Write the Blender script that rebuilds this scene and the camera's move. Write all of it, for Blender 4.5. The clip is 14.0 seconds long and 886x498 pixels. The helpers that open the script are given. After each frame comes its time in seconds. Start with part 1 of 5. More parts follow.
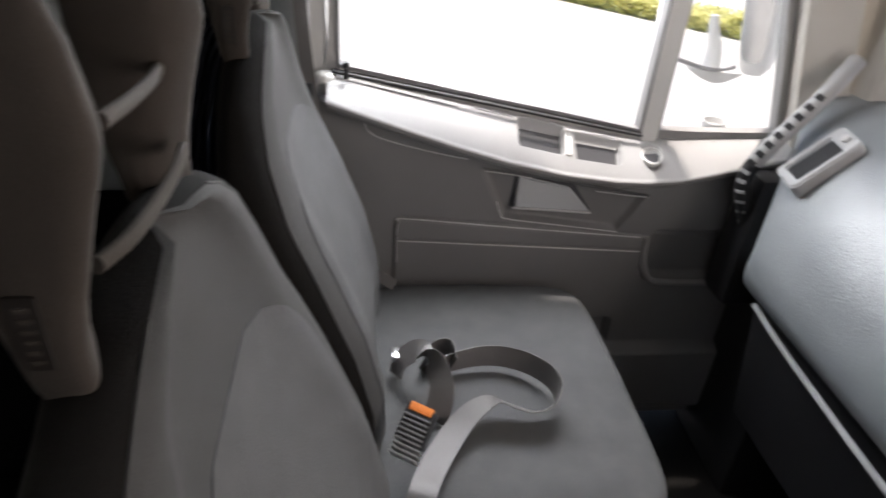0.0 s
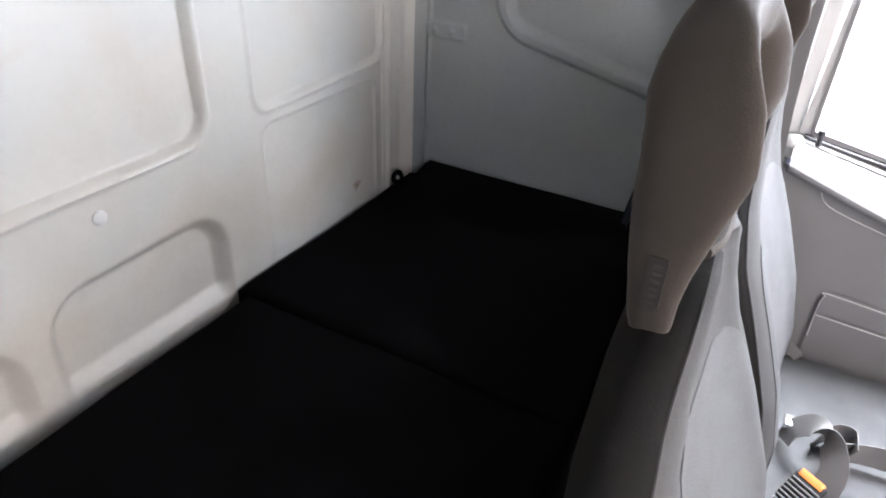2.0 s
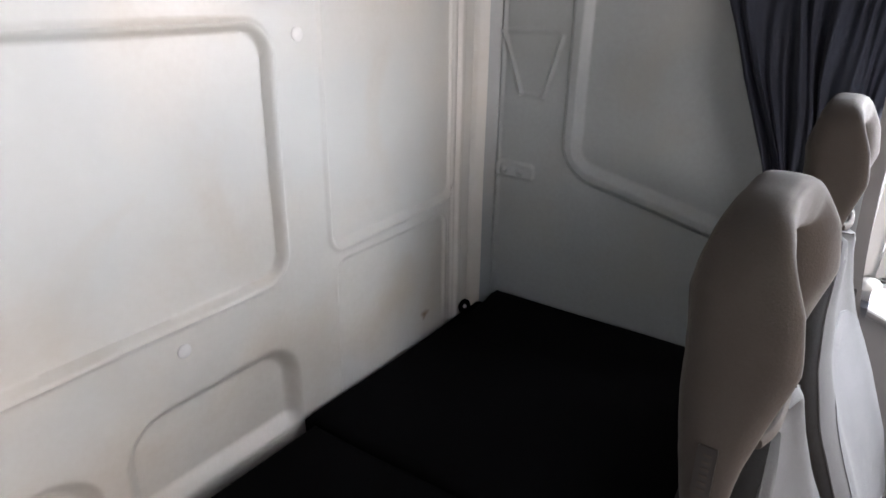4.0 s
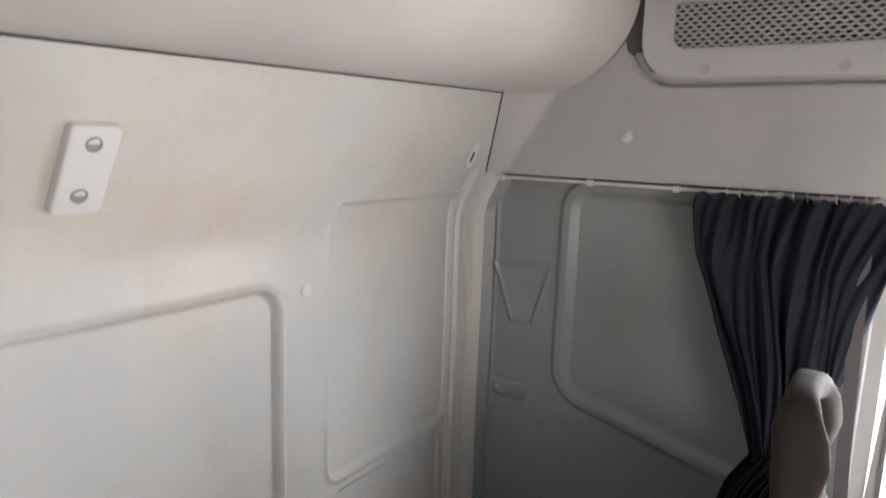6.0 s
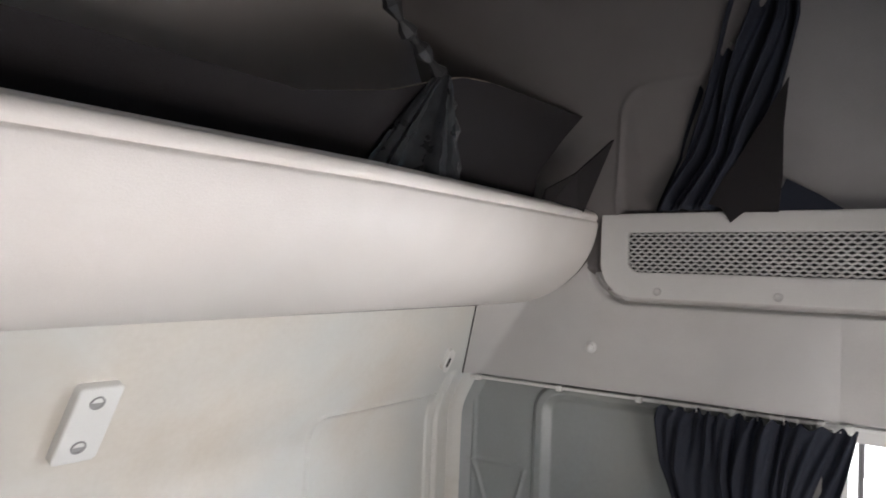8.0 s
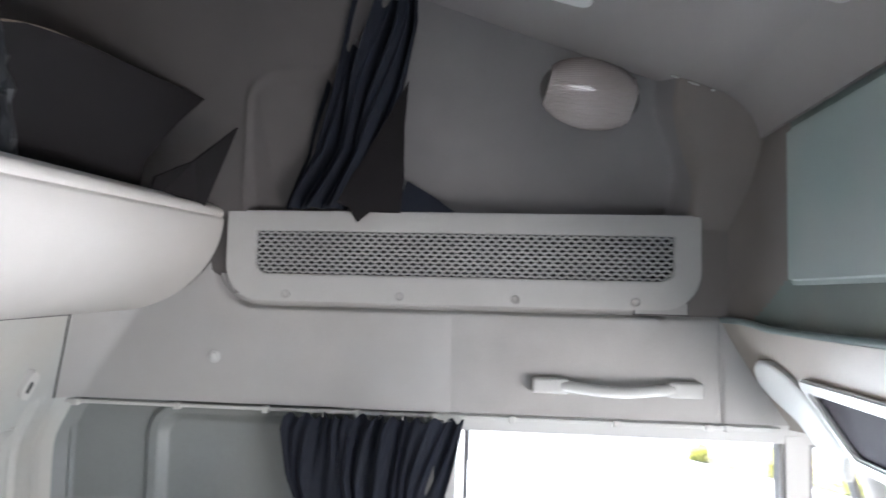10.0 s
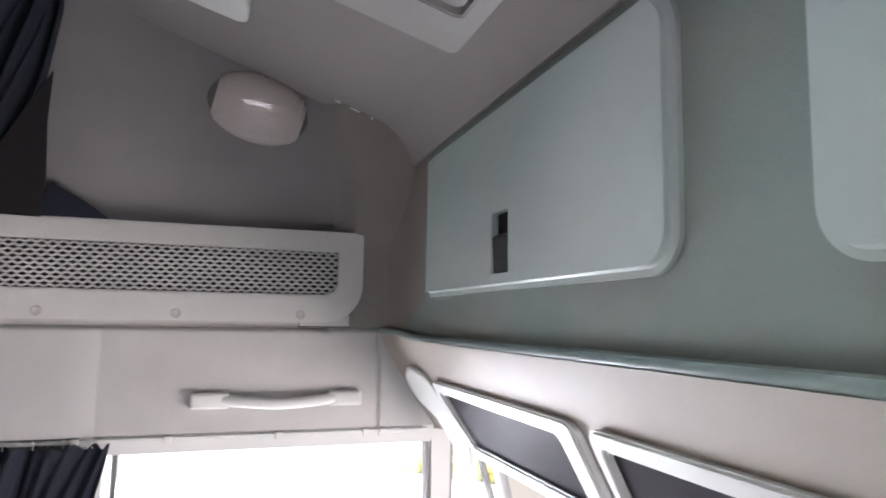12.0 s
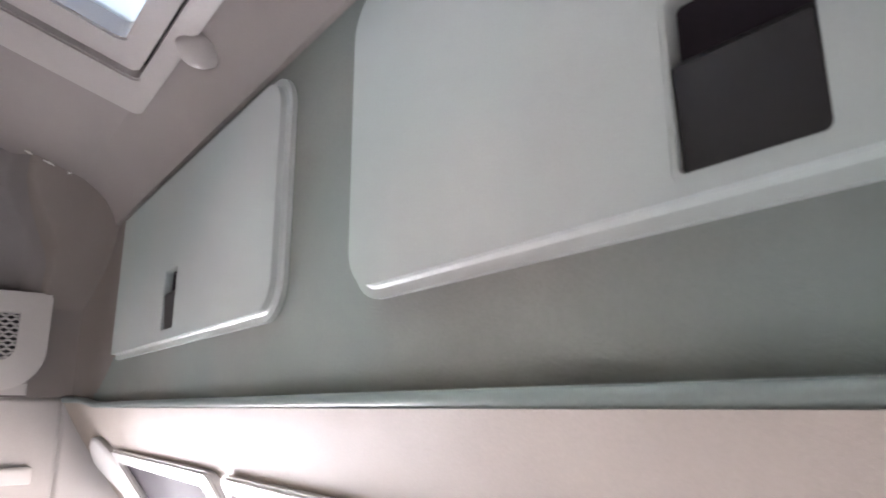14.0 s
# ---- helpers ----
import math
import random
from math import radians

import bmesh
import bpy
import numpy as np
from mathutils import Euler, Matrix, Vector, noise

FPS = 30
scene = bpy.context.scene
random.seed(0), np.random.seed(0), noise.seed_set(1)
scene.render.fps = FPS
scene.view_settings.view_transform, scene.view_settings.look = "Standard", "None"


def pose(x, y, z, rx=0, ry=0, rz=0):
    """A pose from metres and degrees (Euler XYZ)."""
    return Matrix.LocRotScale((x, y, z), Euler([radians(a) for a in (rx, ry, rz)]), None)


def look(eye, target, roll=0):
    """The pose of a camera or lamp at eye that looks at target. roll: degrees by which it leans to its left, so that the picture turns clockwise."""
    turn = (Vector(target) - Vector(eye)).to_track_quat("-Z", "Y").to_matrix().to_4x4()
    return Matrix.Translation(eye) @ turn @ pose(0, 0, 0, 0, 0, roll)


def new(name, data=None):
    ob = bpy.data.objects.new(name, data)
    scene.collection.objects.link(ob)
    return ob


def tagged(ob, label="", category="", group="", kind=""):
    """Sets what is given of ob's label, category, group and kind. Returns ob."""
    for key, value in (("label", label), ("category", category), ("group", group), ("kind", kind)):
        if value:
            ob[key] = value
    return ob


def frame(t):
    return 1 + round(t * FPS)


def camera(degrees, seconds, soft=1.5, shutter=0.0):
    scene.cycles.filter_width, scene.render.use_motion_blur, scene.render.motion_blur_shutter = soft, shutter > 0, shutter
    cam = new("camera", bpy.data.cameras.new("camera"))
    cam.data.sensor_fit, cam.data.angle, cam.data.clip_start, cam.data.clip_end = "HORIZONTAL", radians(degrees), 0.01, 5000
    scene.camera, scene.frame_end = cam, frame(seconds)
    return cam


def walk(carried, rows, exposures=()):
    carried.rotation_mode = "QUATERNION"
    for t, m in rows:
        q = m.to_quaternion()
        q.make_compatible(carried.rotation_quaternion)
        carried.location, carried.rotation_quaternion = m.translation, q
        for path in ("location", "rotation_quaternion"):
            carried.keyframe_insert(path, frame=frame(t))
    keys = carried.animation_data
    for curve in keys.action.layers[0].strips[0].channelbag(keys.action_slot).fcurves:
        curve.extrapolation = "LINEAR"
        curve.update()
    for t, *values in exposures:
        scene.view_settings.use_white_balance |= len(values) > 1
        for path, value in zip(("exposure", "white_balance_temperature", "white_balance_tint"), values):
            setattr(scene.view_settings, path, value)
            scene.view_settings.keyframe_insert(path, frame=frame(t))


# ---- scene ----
cam = camera(68.1, 14.0, soft=1.6, shutter=0.35)
PATH = [
    (0, (1.385, 1.053, 1.515), (-0.284, 1.311, 0.444), 4.6),
    (0.5, (1.399, 0.981, 1.516), (-0.279, 0.882, 0.432), 3.7),
    (1, (1.439, 0.922, 1.53), (-0.198, 0.546, 0.444), 3.3),
    (1.5, (1.512, 0.931, 1.561), (-0.059, 0.325, 0.483), 3.0),
    (2, (1.565, 0.941, 1.57), (0.046, 0.158, 0.53), 3.0),
    (2.5, (1.587, 0.946, 1.61), (0.077, 0.052, 0.649), 2.7),
    (3, (1.583, 0.953, 1.632), (0.051, 0.004, 0.763), 2.5),
    (3.2, (1.566, 0.952, 1.632), (0.045, -0.024, 0.777), 1.7),
    (5.3, (1.576, 0.962, 1.734), (-0.03, -0.125, 1.243), 1.8),
    (5.5, (1.588, 0.947, 1.768), (-0.04, -0.125, 1.322), 2.0),
    (6, (1.596, 0.971, 1.861), (-0.031, -0.146, 1.535), 2.0),
    (6.5, (1.637, 0.975, 1.967), (0.022, -0.188, 1.773), 2.2),
    (7, (1.668, 0.967, 2.031), (0.081, -0.248, 1.962), 2.2),
    (7.2, (1.683, 0.984, 2.043), (0.101, -0.24, 2.029), 2.1),
    (9.3, (1.55, 1.097, 2.041), (-0.328, 0.436, 2.226), 1.8),
    (9.5, (1.529, 1.097, 2.05), (-0.395, 0.573, 2.204), 1.7),
    (10, (1.524, 1.091, 2.046), (-0.463, 0.905, 2.181), 1.4),
    (10.2, (1.532, 1.077, 2.038), (-0.463, 1.024, 2.174), 1.2),
    (10.5, (1.514, 1.104, 2.024), (-0.48, 1.173, 2.163), 1.0),
    (11, (1.515, 1.145, 2.029), (-0.46, 1.43, 2.17), 1.1),
    (11.5, (1.545, 1.181, 2.021), (-0.391, 1.651, 2.194), 0.9),
    (12, (1.564, 1.217, 2.03), (-0.324, 1.84, 2.245), 0.9),
    (12.5, (1.594, 1.245, 2.029), (-0.237, 2.003, 2.302), 0.6),
    (13, (1.643, 1.275, 2.034), (-0.097, 2.196, 2.389), 0.4),
    (13.5, (1.671, 1.304, 2.018), (0.038, 2.369, 2.464), -0.0),
    (14, (1.703, 1.336, 1.987), (0.157, 2.516, 2.452), -0.2),
]
walk(cam, [(t, look(eye, target, roll)) for t, eye, target, roll in PATH], exposures=[(0, 0.28, 6900, 16), (0.5, 0.08, 6750, 15), (1.0, 1.47, 6600, 15), (1.55, 2.1, 6450, 16), (3.2, 1.88, 6550, 18), (5.3, 1.27, 6700, 17), (7.2, 1.05, 6850, 16), (9.3, 1.62, 6080, 10), (12.0, 1.63, 6450, 18), (13.2, 1.98, 6650, 20), (14, 2.13, 6900, 25)])

# ---- world and light ----
world = bpy.data.worlds.new("sky")
scene.world = world
world.use_nodes = True
wn = world.node_tree
sky = wn.nodes.new("ShaderNodeTexSky")
sky.sky_type = "NISHITA"
sky.sun_disc = False
sky.sun_elevation, sky.sun_rotation = radians(78.6), radians(-117.2)
wn.nodes["Background"].inputs["Strength"].default_value = 0.15
wn.links.new(sky.outputs[0], wn.nodes["Background"].inputs["Color"])

sun_data = bpy.data.lights.new("sun", "SUN")
sun_data.energy, sun_data.angle, sun_data.color = 5.0, radians(2), (1.0, 0.96, 0.90)
sun_lamp = new("sun", sun_data)
sun_lamp.matrix_world = look((-1.75, -0.9, 9.75), (0, 0, 0))


def window_light(name, eye, target, sx, sy, watts, colour):
    data = bpy.data.lights.new(name, "AREA")
    data.shape, data.size, data.size_y, data.energy, data.color = "RECTANGLE", sx, sy, watts, colour
    ob = new(name, data)
    ob.matrix_world = look(eye, target)
    return ob


window_light("windscreen_daylight", (1.42, 2.22, 1.32), (1.3, 1.0, 1.20), 1.24, 0.54, 8.4, (1.0, 0.94, 0.885))
window_light("passenger_window_daylight", (-0.13, 1.36, 1.52), (0.70, 1.22, 0.62), 0.66, 0.40, 11.8, (0.86, 0.935, 1.0))
# lamp added in an unseen window, tilted up to fill the upper lining
window_light("driver_window_fill", (2.19, 1.37, 1.25), (0.2, 1.3, 2.2), 0.66, 0.36, 1.0, (0.95, 0.97, 1.0))

# ---- materials ----


def material(name, colour, rough=0.6, metal=0.0, vary=0.08, scale=6.0, grain=220.0, bump=0.15, stain=None, stain_amount=0.0, weave=False, spec=0.5, tint=None, tint_amount=0.0):
    m = bpy.data.materials.new(name)
    m.use_nodes = True
    nt = m.node_tree
    b = nt.nodes["Principled BSDF"]
    tc = nt.nodes.new("ShaderNodeTexCoord")
    big = nt.nodes.new("ShaderNodeTexNoise")
    big.inputs["Scale"].default_value, big.inputs["Detail"].default_value = scale, 5.0
    nt.links.new(tc.outputs["Object"], big.inputs["Vector"])
    fine = nt.nodes.new("ShaderNodeTexNoise")
    fine.inputs["Scale"].default_value, fine.inputs["Detail"].default_value = grain, 3.0
    nt.links.new(tc.outputs["Object"], fine.inputs["Vector"])
    ramp = nt.nodes.new("ShaderNodeValToRGB")
    lo, hi = [max(0.0, c * (1 - vary)) for c in colour], [min(1.0, c * (1 + vary)) for c in colour]
    ramp.color_ramp.elements[0].position, ramp.color_ramp.elements[1].position = 0.3, 0.7
    ramp.color_ramp.elements[0].color, ramp.color_ramp.elements[1].color = (*lo, 1), (*hi, 1)
    nt.links.new(big.outputs["Fac"], ramp.inputs["Fac"])
    out = ramp.outputs["Color"]
    mix = nt.nodes.new("ShaderNodeMixRGB")
    mix.blend_type = "OVERLAY"
    mix.inputs["Fac"].default_value = 0.05 + 0.6 * vary
    nt.links.new(out, mix.inputs["Color1"])
    nt.links.new(fine.outputs["Fac"], mix.inputs["Color2"])
    out = mix.outputs["Color"]
    if tint:
        tn = nt.nodes.new("ShaderNodeTexNoise")
        tn.inputs["Scale"].default_value, tn.inputs["Detail"].default_value = 1.9, 3.0
        nt.links.new(tc.outputs["Object"], tn.inputs["Vector"])
        tr = nt.nodes.new("ShaderNodeMapRange")
        tr.inputs["From Min"].default_value, tr.inputs["From Max"].default_value = 0.38, 0.62
        tr.inputs["To Max"].default_value = tint_amount
        nt.links.new(tn.outputs["Fac"], tr.inputs["Value"])
        tm = nt.nodes.new("ShaderNodeMixRGB")
        tm.inputs["Color2"].default_value = (*tint, 1)
        nt.links.new(tr.outputs["Result"], tm.inputs["Fac"])
        nt.links.new(out, tm.inputs["Color1"])
        out = tm.outputs["Color"]
    if stain:
        sn = nt.nodes.new("ShaderNodeTexNoise")
        sn.inputs["Scale"].default_value, sn.inputs["Detail"].default_value, sn.inputs["Distortion"].default_value = 3.1, 7.0, 0.6
        nt.links.new(tc.outputs["Object"], sn.inputs["Vector"])
        sr = nt.nodes.new("ShaderNodeMapRange")
        sr.inputs["From Min"].default_value, sr.inputs["From Max"].default_value = 0.5, 0.75
        sr.inputs["To Max"].default_value = stain_amount
        nt.links.new(sn.outputs["Fac"], sr.inputs["Value"])
        sm = nt.nodes.new("ShaderNodeMixRGB")
        sm.inputs["Color2"].default_value = (*stain, 1)
        nt.links.new(sr.outputs["Result"], sm.inputs["Fac"])
        nt.links.new(out, sm.inputs["Color1"])
        out = sm.outputs["Color"]
    nt.links.new(out, b.inputs["Base Color"])
    b.inputs["Metallic"].default_value = metal
    b.inputs["Specular IOR Level"].default_value = spec
    rr = nt.nodes.new("ShaderNodeMapRange")
    rr.inputs["To Min"].default_value, rr.inputs["To Max"].default_value = max(0.03, rough - 0.1), min(1, rough + 0.1)
    nt.links.new(big.outputs["Fac"], rr.inputs["Value"])
    nt.links.new(rr.outputs["Result"], b.inputs["Roughness"])
    bp = nt.nodes.new("ShaderNodeBump")
    bp.inputs["Strength"].default_value, bp.inputs["Distance"].default_value = bump, 0.0008
    if weave:
        w1 = nt.nodes.new("ShaderNodeTexNoise")
        w1.inputs["Scale"].default_value, w1.inputs["Detail"].default_value = 330.0, 2.0
        nt.links.new(tc.outputs["Object"], w1.inputs["Vector"])
        add = nt.nodes.new("ShaderNodeMath")
        nt.links.new(w1.outputs["Fac"], add.inputs[0])
        nt.links.new(fine.outputs["Fac"], add.inputs[1])
        nt.links.new(add.outputs[0], bp.inputs["Height"])
    else:
        nt.links.new(fine.outputs["Fac"], bp.inputs["Height"])
    nt.links.new(bp.outputs["Normal"], b.inputs["Normal"])
    return m


def glass_material(name, tint, rough=0.0):
    m = bpy.data.materials.new(name)
    m.use_nodes = True
    nt = m.node_tree
    b = nt.nodes["Principled BSDF"]
    b.inputs["Base Color"].default_value = (*tint, 1)
    b.inputs["Transmission Weight"].default_value = 1.0
    b.inputs["Roughness"].default_value = rough
    b.inputs["IOR"].default_value = 1.45
    return m


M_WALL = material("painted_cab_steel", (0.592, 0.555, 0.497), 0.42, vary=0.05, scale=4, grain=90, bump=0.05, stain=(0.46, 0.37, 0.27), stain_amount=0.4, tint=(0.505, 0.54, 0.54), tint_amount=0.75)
# the cab paint darkened: the side wall's shade is in this colour
M_WALLS = material("shaded_cab_steel", (0.274, 0.295, 0.300), 0.42, vary=0.06, scale=4, grain=90, bump=0.05, stain=(0.29, 0.26, 0.215), stain_amount=0.4, tint=(0.256, 0.270, 0.260), tint_amount=0.7)
M_UPPER = material("beige_moulded_lining", (0.62, 0.59, 0.54), 0.62, vary=0.04, scale=5, grain=500, bump=0.25)
M_SIDE = material("grey_textured_lining", (0.49, 0.475, 0.457), 0.46, vary=0.08, scale=7, grain=420, bump=0.45, tint=(0.45, 0.45, 0.445), tint_amount=0.7)
M_ROOF = material("brown_grey_roof_felt", (0.285, 0.262, 0.257), 0.85, vary=0.06, scale=5, grain=700, bump=0.4)
# M_ROOF's felt again in darker tones: shade on the roof sides is in them
M_ROOFMID = material("half_shaded_roof_felt", (0.25, 0.224, 0.211), 0.85, vary=0.08, scale=5, grain=700, bump=0.4)
M_NICHE = material("shaded_roof_felt", (0.138, 0.126, 0.123), 0.85, vary=0.08, scale=5, grain=700, bump=0.4)
M_NICHEP = material("pale_blue_grey_niche", (0.222, 0.210, 0.213), 0.65, vary=0.08, scale=5, grain=500, bump=0.3)
M_BIN = material("pale_beige_soft_lining", (0.63, 0.588, 0.555), 0.62, vary=0.04, scale=7, grain=420, bump=0.4, tint=(0.59, 0.567, 0.54), tint_amount=0.8, stain=(0.53, 0.485, 0.44), stain_amount=0.3)
M_TRIMW = material("off_white_plastic", (0.66, 0.655, 0.635), 0.45, vary=0.03, grain=400, bump=0.1)
M_SHELF = material("grey_white_shelf_plastic", (0.57, 0.56, 0.54), 0.45, vary=0.04, grain=400, bump=0.15)
M_LOCKER = material("pale_grey_locker_plastic", (0.48, 0.497, 0.485), 0.40, vary=0.03, scale=3, grain=500, bump=0.2, tint=(0.365, 0.468, 0.46), tint_amount=0.85)
M_FASCIA = material("green_grey_lining", (0.235, 0.238, 0.218), 0.7, vary=0.10, scale=9, grain=380, bump=0.55, tint=(0.185, 0.248, 0.243), tint_amount=0.85)
M_ROLL = material("teal_grey_trim_vinyl", (0.22, 0.27, 0.265), 0.38, vary=0.05, grain=400, bump=0.15)
M_HEADER = material("cream_header_lining", (0.44, 0.392, 0.348), 0.66, vary=0.06, scale=8, grain=420, bump=0.35, tint=(0.37, 0.335, 0.293), tint_amount=0.6)
M_DARKIN = material("plum_black_plastic", (0.030, 0.025, 0.031), 0.6, spec=0.03, vary=0.1)
M_DOOR = material("mid_grey_door_plastic", (0.190, 0.185, 0.185), 0.46, vary=0.05, grain=500, bump=0.2)
M_DOORDK = material("dark_grey_door_plastic", (0.07, 0.07, 0.075), 0.5, vary=0.08, grain=500, bump=0.2)
M_LEVER = material("satin_grey_lever", (0.32, 0.335, 0.35), 0.25, vary=0.04, grain=300, bump=0.1)
M_LINE = material("pale_grey_trim_edge", (0.48, 0.47, 0.46), 0.35, vary=0.05)
M_SILL = material("light_grey_door_ledge", (0.40, 0.40, 0.40), 0.36, vary=0.04, grain=500, bump=0.15)
M_RUBBER = material("black_rubber", (0.025, 0.025, 0.027), 0.55, vary=0.1)
M_SEAL = material("grey_window_seal", (0.27, 0.265, 0.26), 0.5, vary=0.08)
M_BUNK = material("black_bunk_vinyl", (0.0030, 0.0030, 0.0034), 0.9, vary=0.25, grain=300, bump=0.2, spec=0.02)
M_SEAT = material("charcoal_seat_fabric", (0.053, 0.053, 0.052), 0.9, vary=0.06, grain=700, bump=0.5, weave=True, spec=0.25)
M_SEATC = material("slate_seat_centre_fabric", (0.098, 0.100, 0.102), 0.9, vary=0.10, scale=18, grain=650, bump=0.8, weave=True, spec=0.25)
M_SEATP = material("slate_seat_back_panel_fabric", (0.078, 0.079, 0.080), 0.9, vary=0.10, scale=18, grain=650, bump=0.8, weave=True, spec=0.25)
M_SEATDK = material("dark_brown_seat_side_fabric", (0.0095, 0.0087, 0.0082), 0.92, vary=0.1, grain=700, bump=0.5, weave=True, spec=0.1)
M_PLUSH = material("brown_grey_headrest_plush", (0.038, 0.031, 0.026), 0.92, vary=0.1, scale=14, grain=500, bump=0.5, spec=0.25, stain=(0.034, 0.027, 0.022), stain_amount=0.5)
M_PLUSH.node_tree.nodes["Principled BSDF"].inputs["Sheen Weight"].default_value = 0.05
M_PLUSH.node_tree.nodes["Principled BSDF"].inputs["Sheen Roughness"].default_value = 0.4
# M_PLUSH a little lighter, for light that falls on the crossbars
M_PLUSHL = material("lit_tone_plush", (0.044, 0.037, 0.031), 0.9, vary=0.1, scale=14, grain=500, bump=0.5, spec=0.25)
M_BELT = material("grey_belt_webbing", (0.13, 0.124, 0.12), 0.42, vary=0.05, grain=900, bump=0.4, weave=True)
M_BLACK = material("black_plastic", (0.02, 0.02, 0.022), 0.4, vary=0.1)
M_ORANGE = material("orange_button", (0.85, 0.25, 0.06), 0.4, vary=0.04)
M_CHROME = material("bright_metal", (0.75, 0.75, 0.76), 0.25, metal=1.0, vary=0.03, bump=0.02)
M_CURTAIN = material("navy_black_curtain_cloth", (0.0155, 0.0185, 0.029), 0.85, vary=0.12, grain=800, bump=0.3, spec=0.3)
M_BAG = material("black_plastic_bag", (0.026, 0.028, 0.031), 0.30, vary=0.3, scale=30, grain=60, bump=1.0)
M_FELT = material("dark_felt_board", (0.0175, 0.0155, 0.0165), 0.88, vary=0.12, grain=600, bump=0.4, spec=0.2)
M_LABEL = material("brown_woven_label", (0.011, 0.008, 0.0065), 0.5, vary=0.1)
M_PIPING = material("tan_piping", (0.36, 0.30, 0.24), 0.7)
M_HATCH = material("warm_grey_hatch_plastic", (0.40, 0.383, 0.378), 0.42, vary=0.06, scale=8, grain=400, bump=0.25)
M_DASH = material("slate_grained_dash_vinyl", (0.225, 0.245, 0.255), 0.33, vary=0.08, grain=300, bump=1.0, spec=0.75)
M_FLOOR = material("black_rubber_floor_mat", (0.012, 0.011, 0.010), 0.7, vary=0.25, grain=120, spec=0.15)
M_GLASS = glass_material("window_glass", (0.97, 0.98, 0.98))
M_LENS = glass_material("milky_lamp_lens", (0.67, 0.59, 0.565), 0.14)
M_LENS.node_tree.nodes["Principled BSDF"].inputs["Transmission Weight"].default_value = 0.30
M_LENS.node_tree.nodes["Principled BSDF"].inputs["Coat Weight"].default_value = 1.0
lens_tc, lens_wave, lens_bump = (M_LENS.node_tree.nodes.new("ShaderNode" + kind) for kind in ("TexCoord", "TexWave", "Bump"))
lens_wave.bands_direction = "Z"
lens_wave.inputs["Scale"].default_value, lens_wave.inputs["Distortion"].default_value = 70.0, 0.6
lens_bump.inputs["Strength"].default_value, lens_bump.inputs["Distance"].default_value = 0.35, 0.002
M_LENS.node_tree.links.new(lens_tc.outputs["Object"], lens_wave.inputs["Vector"])
M_LENS.node_tree.links.new(lens_wave.outputs["Fac"], lens_bump.inputs["Height"])
M_LENS.node_tree.links.new(lens_bump.outputs["Normal"], M_LENS.node_tree.nodes["Principled BSDF"].inputs["Normal"])
M_REFLECT = material("satin_reflector", (0.92, 0.86, 0.83), 0.32, metal=0.45, vary=0.15, scale=25, bump=0.1)
M_HATCHG = glass_material("hatch_glass", (0.55, 0.66, 0.645), 0.65)
M_MESHBACK = material("shade_behind_mesh", (0.05, 0.05, 0.052), 0.8)
M_MESH = material("grey_expanded_mesh", (0.40, 0.395, 0.385), 0.5, vary=0.03)
M_GROUND = material("pale_concrete_yard", (0.66, 0.65, 0.62), 0.85, vary=0.06, scale=0.6, grain=40)
M_LEAF = material("sunlit_hedge_leaves", (0.92, 0.88, 0.36), 0.6, vary=0.2, scale=2.0, grain=30)
leaf_light = M_LEAF.node_tree.nodes.new("ShaderNodeBsdfTranslucent")
leaf_light.inputs["Color"].default_value = (0.80, 0.77, 0.40, 1)
leaf_mix = M_LEAF.node_tree.nodes.new("ShaderNodeMixShader")
M_LEAF.node_tree.links.new(M_LEAF.node_tree.nodes["Principled BSDF"].outputs[0], leaf_mix.inputs[1])
M_LEAF.node_tree.links.new(leaf_light.outputs[0], leaf_mix.inputs[2])
M_LEAF.node_tree.links.new(leaf_mix.outputs[0], M_LEAF.node_tree.nodes["Material Output"].inputs["Surface"])


def add_spot(m, centre, radius, colour, amount):
    """An uneven stain of its own round one place."""
    nt = m.node_tree
    geo, warp = nt.nodes.new("ShaderNodeNewGeometry"), nt.nodes.new("ShaderNodeTexNoise")
    warp.inputs["Scale"].default_value, warp.inputs["Detail"].default_value = 0.9 / radius, 4.0
    nt.links.new(geo.outputs["Position"], warp.inputs["Vector"])
    dist, add, ramp, mix = nt.nodes.new("ShaderNodeVectorMath"), nt.nodes.new("ShaderNodeMath"), nt.nodes.new("ShaderNodeMapRange"), nt.nodes.new("ShaderNodeMixRGB")
    dist.operation = "DISTANCE"
    dist.inputs[1].default_value = centre
    nt.links.new(geo.outputs["Position"], dist.inputs[0])
    add.operation = "MULTIPLY_ADD"
    add.inputs[1].default_value = radius * 2.4
    nt.links.new(warp.outputs["Fac"], add.inputs[0])
    nt.links.new(dist.outputs["Value"], add.inputs[2])
    ramp.inputs["From Min"].default_value, ramp.inputs["From Max"].default_value = radius * 1.2, radius * 2.2
    ramp.inputs["To Min"].default_value, ramp.inputs["To Max"].default_value = amount, 0.0
    nt.links.new(add.outputs[0], ramp.inputs["Value"])
    socket = nt.nodes["Principled BSDF"].inputs["Base Color"]
    nt.links.new(socket.links[0].from_socket, mix.inputs["Color1"])
    mix.inputs["Color2"].default_value = (*colour, 1)
    nt.links.new(ramp.outputs["Result"], mix.inputs["Fac"])
    nt.links.new(mix.outputs["Color"], socket)


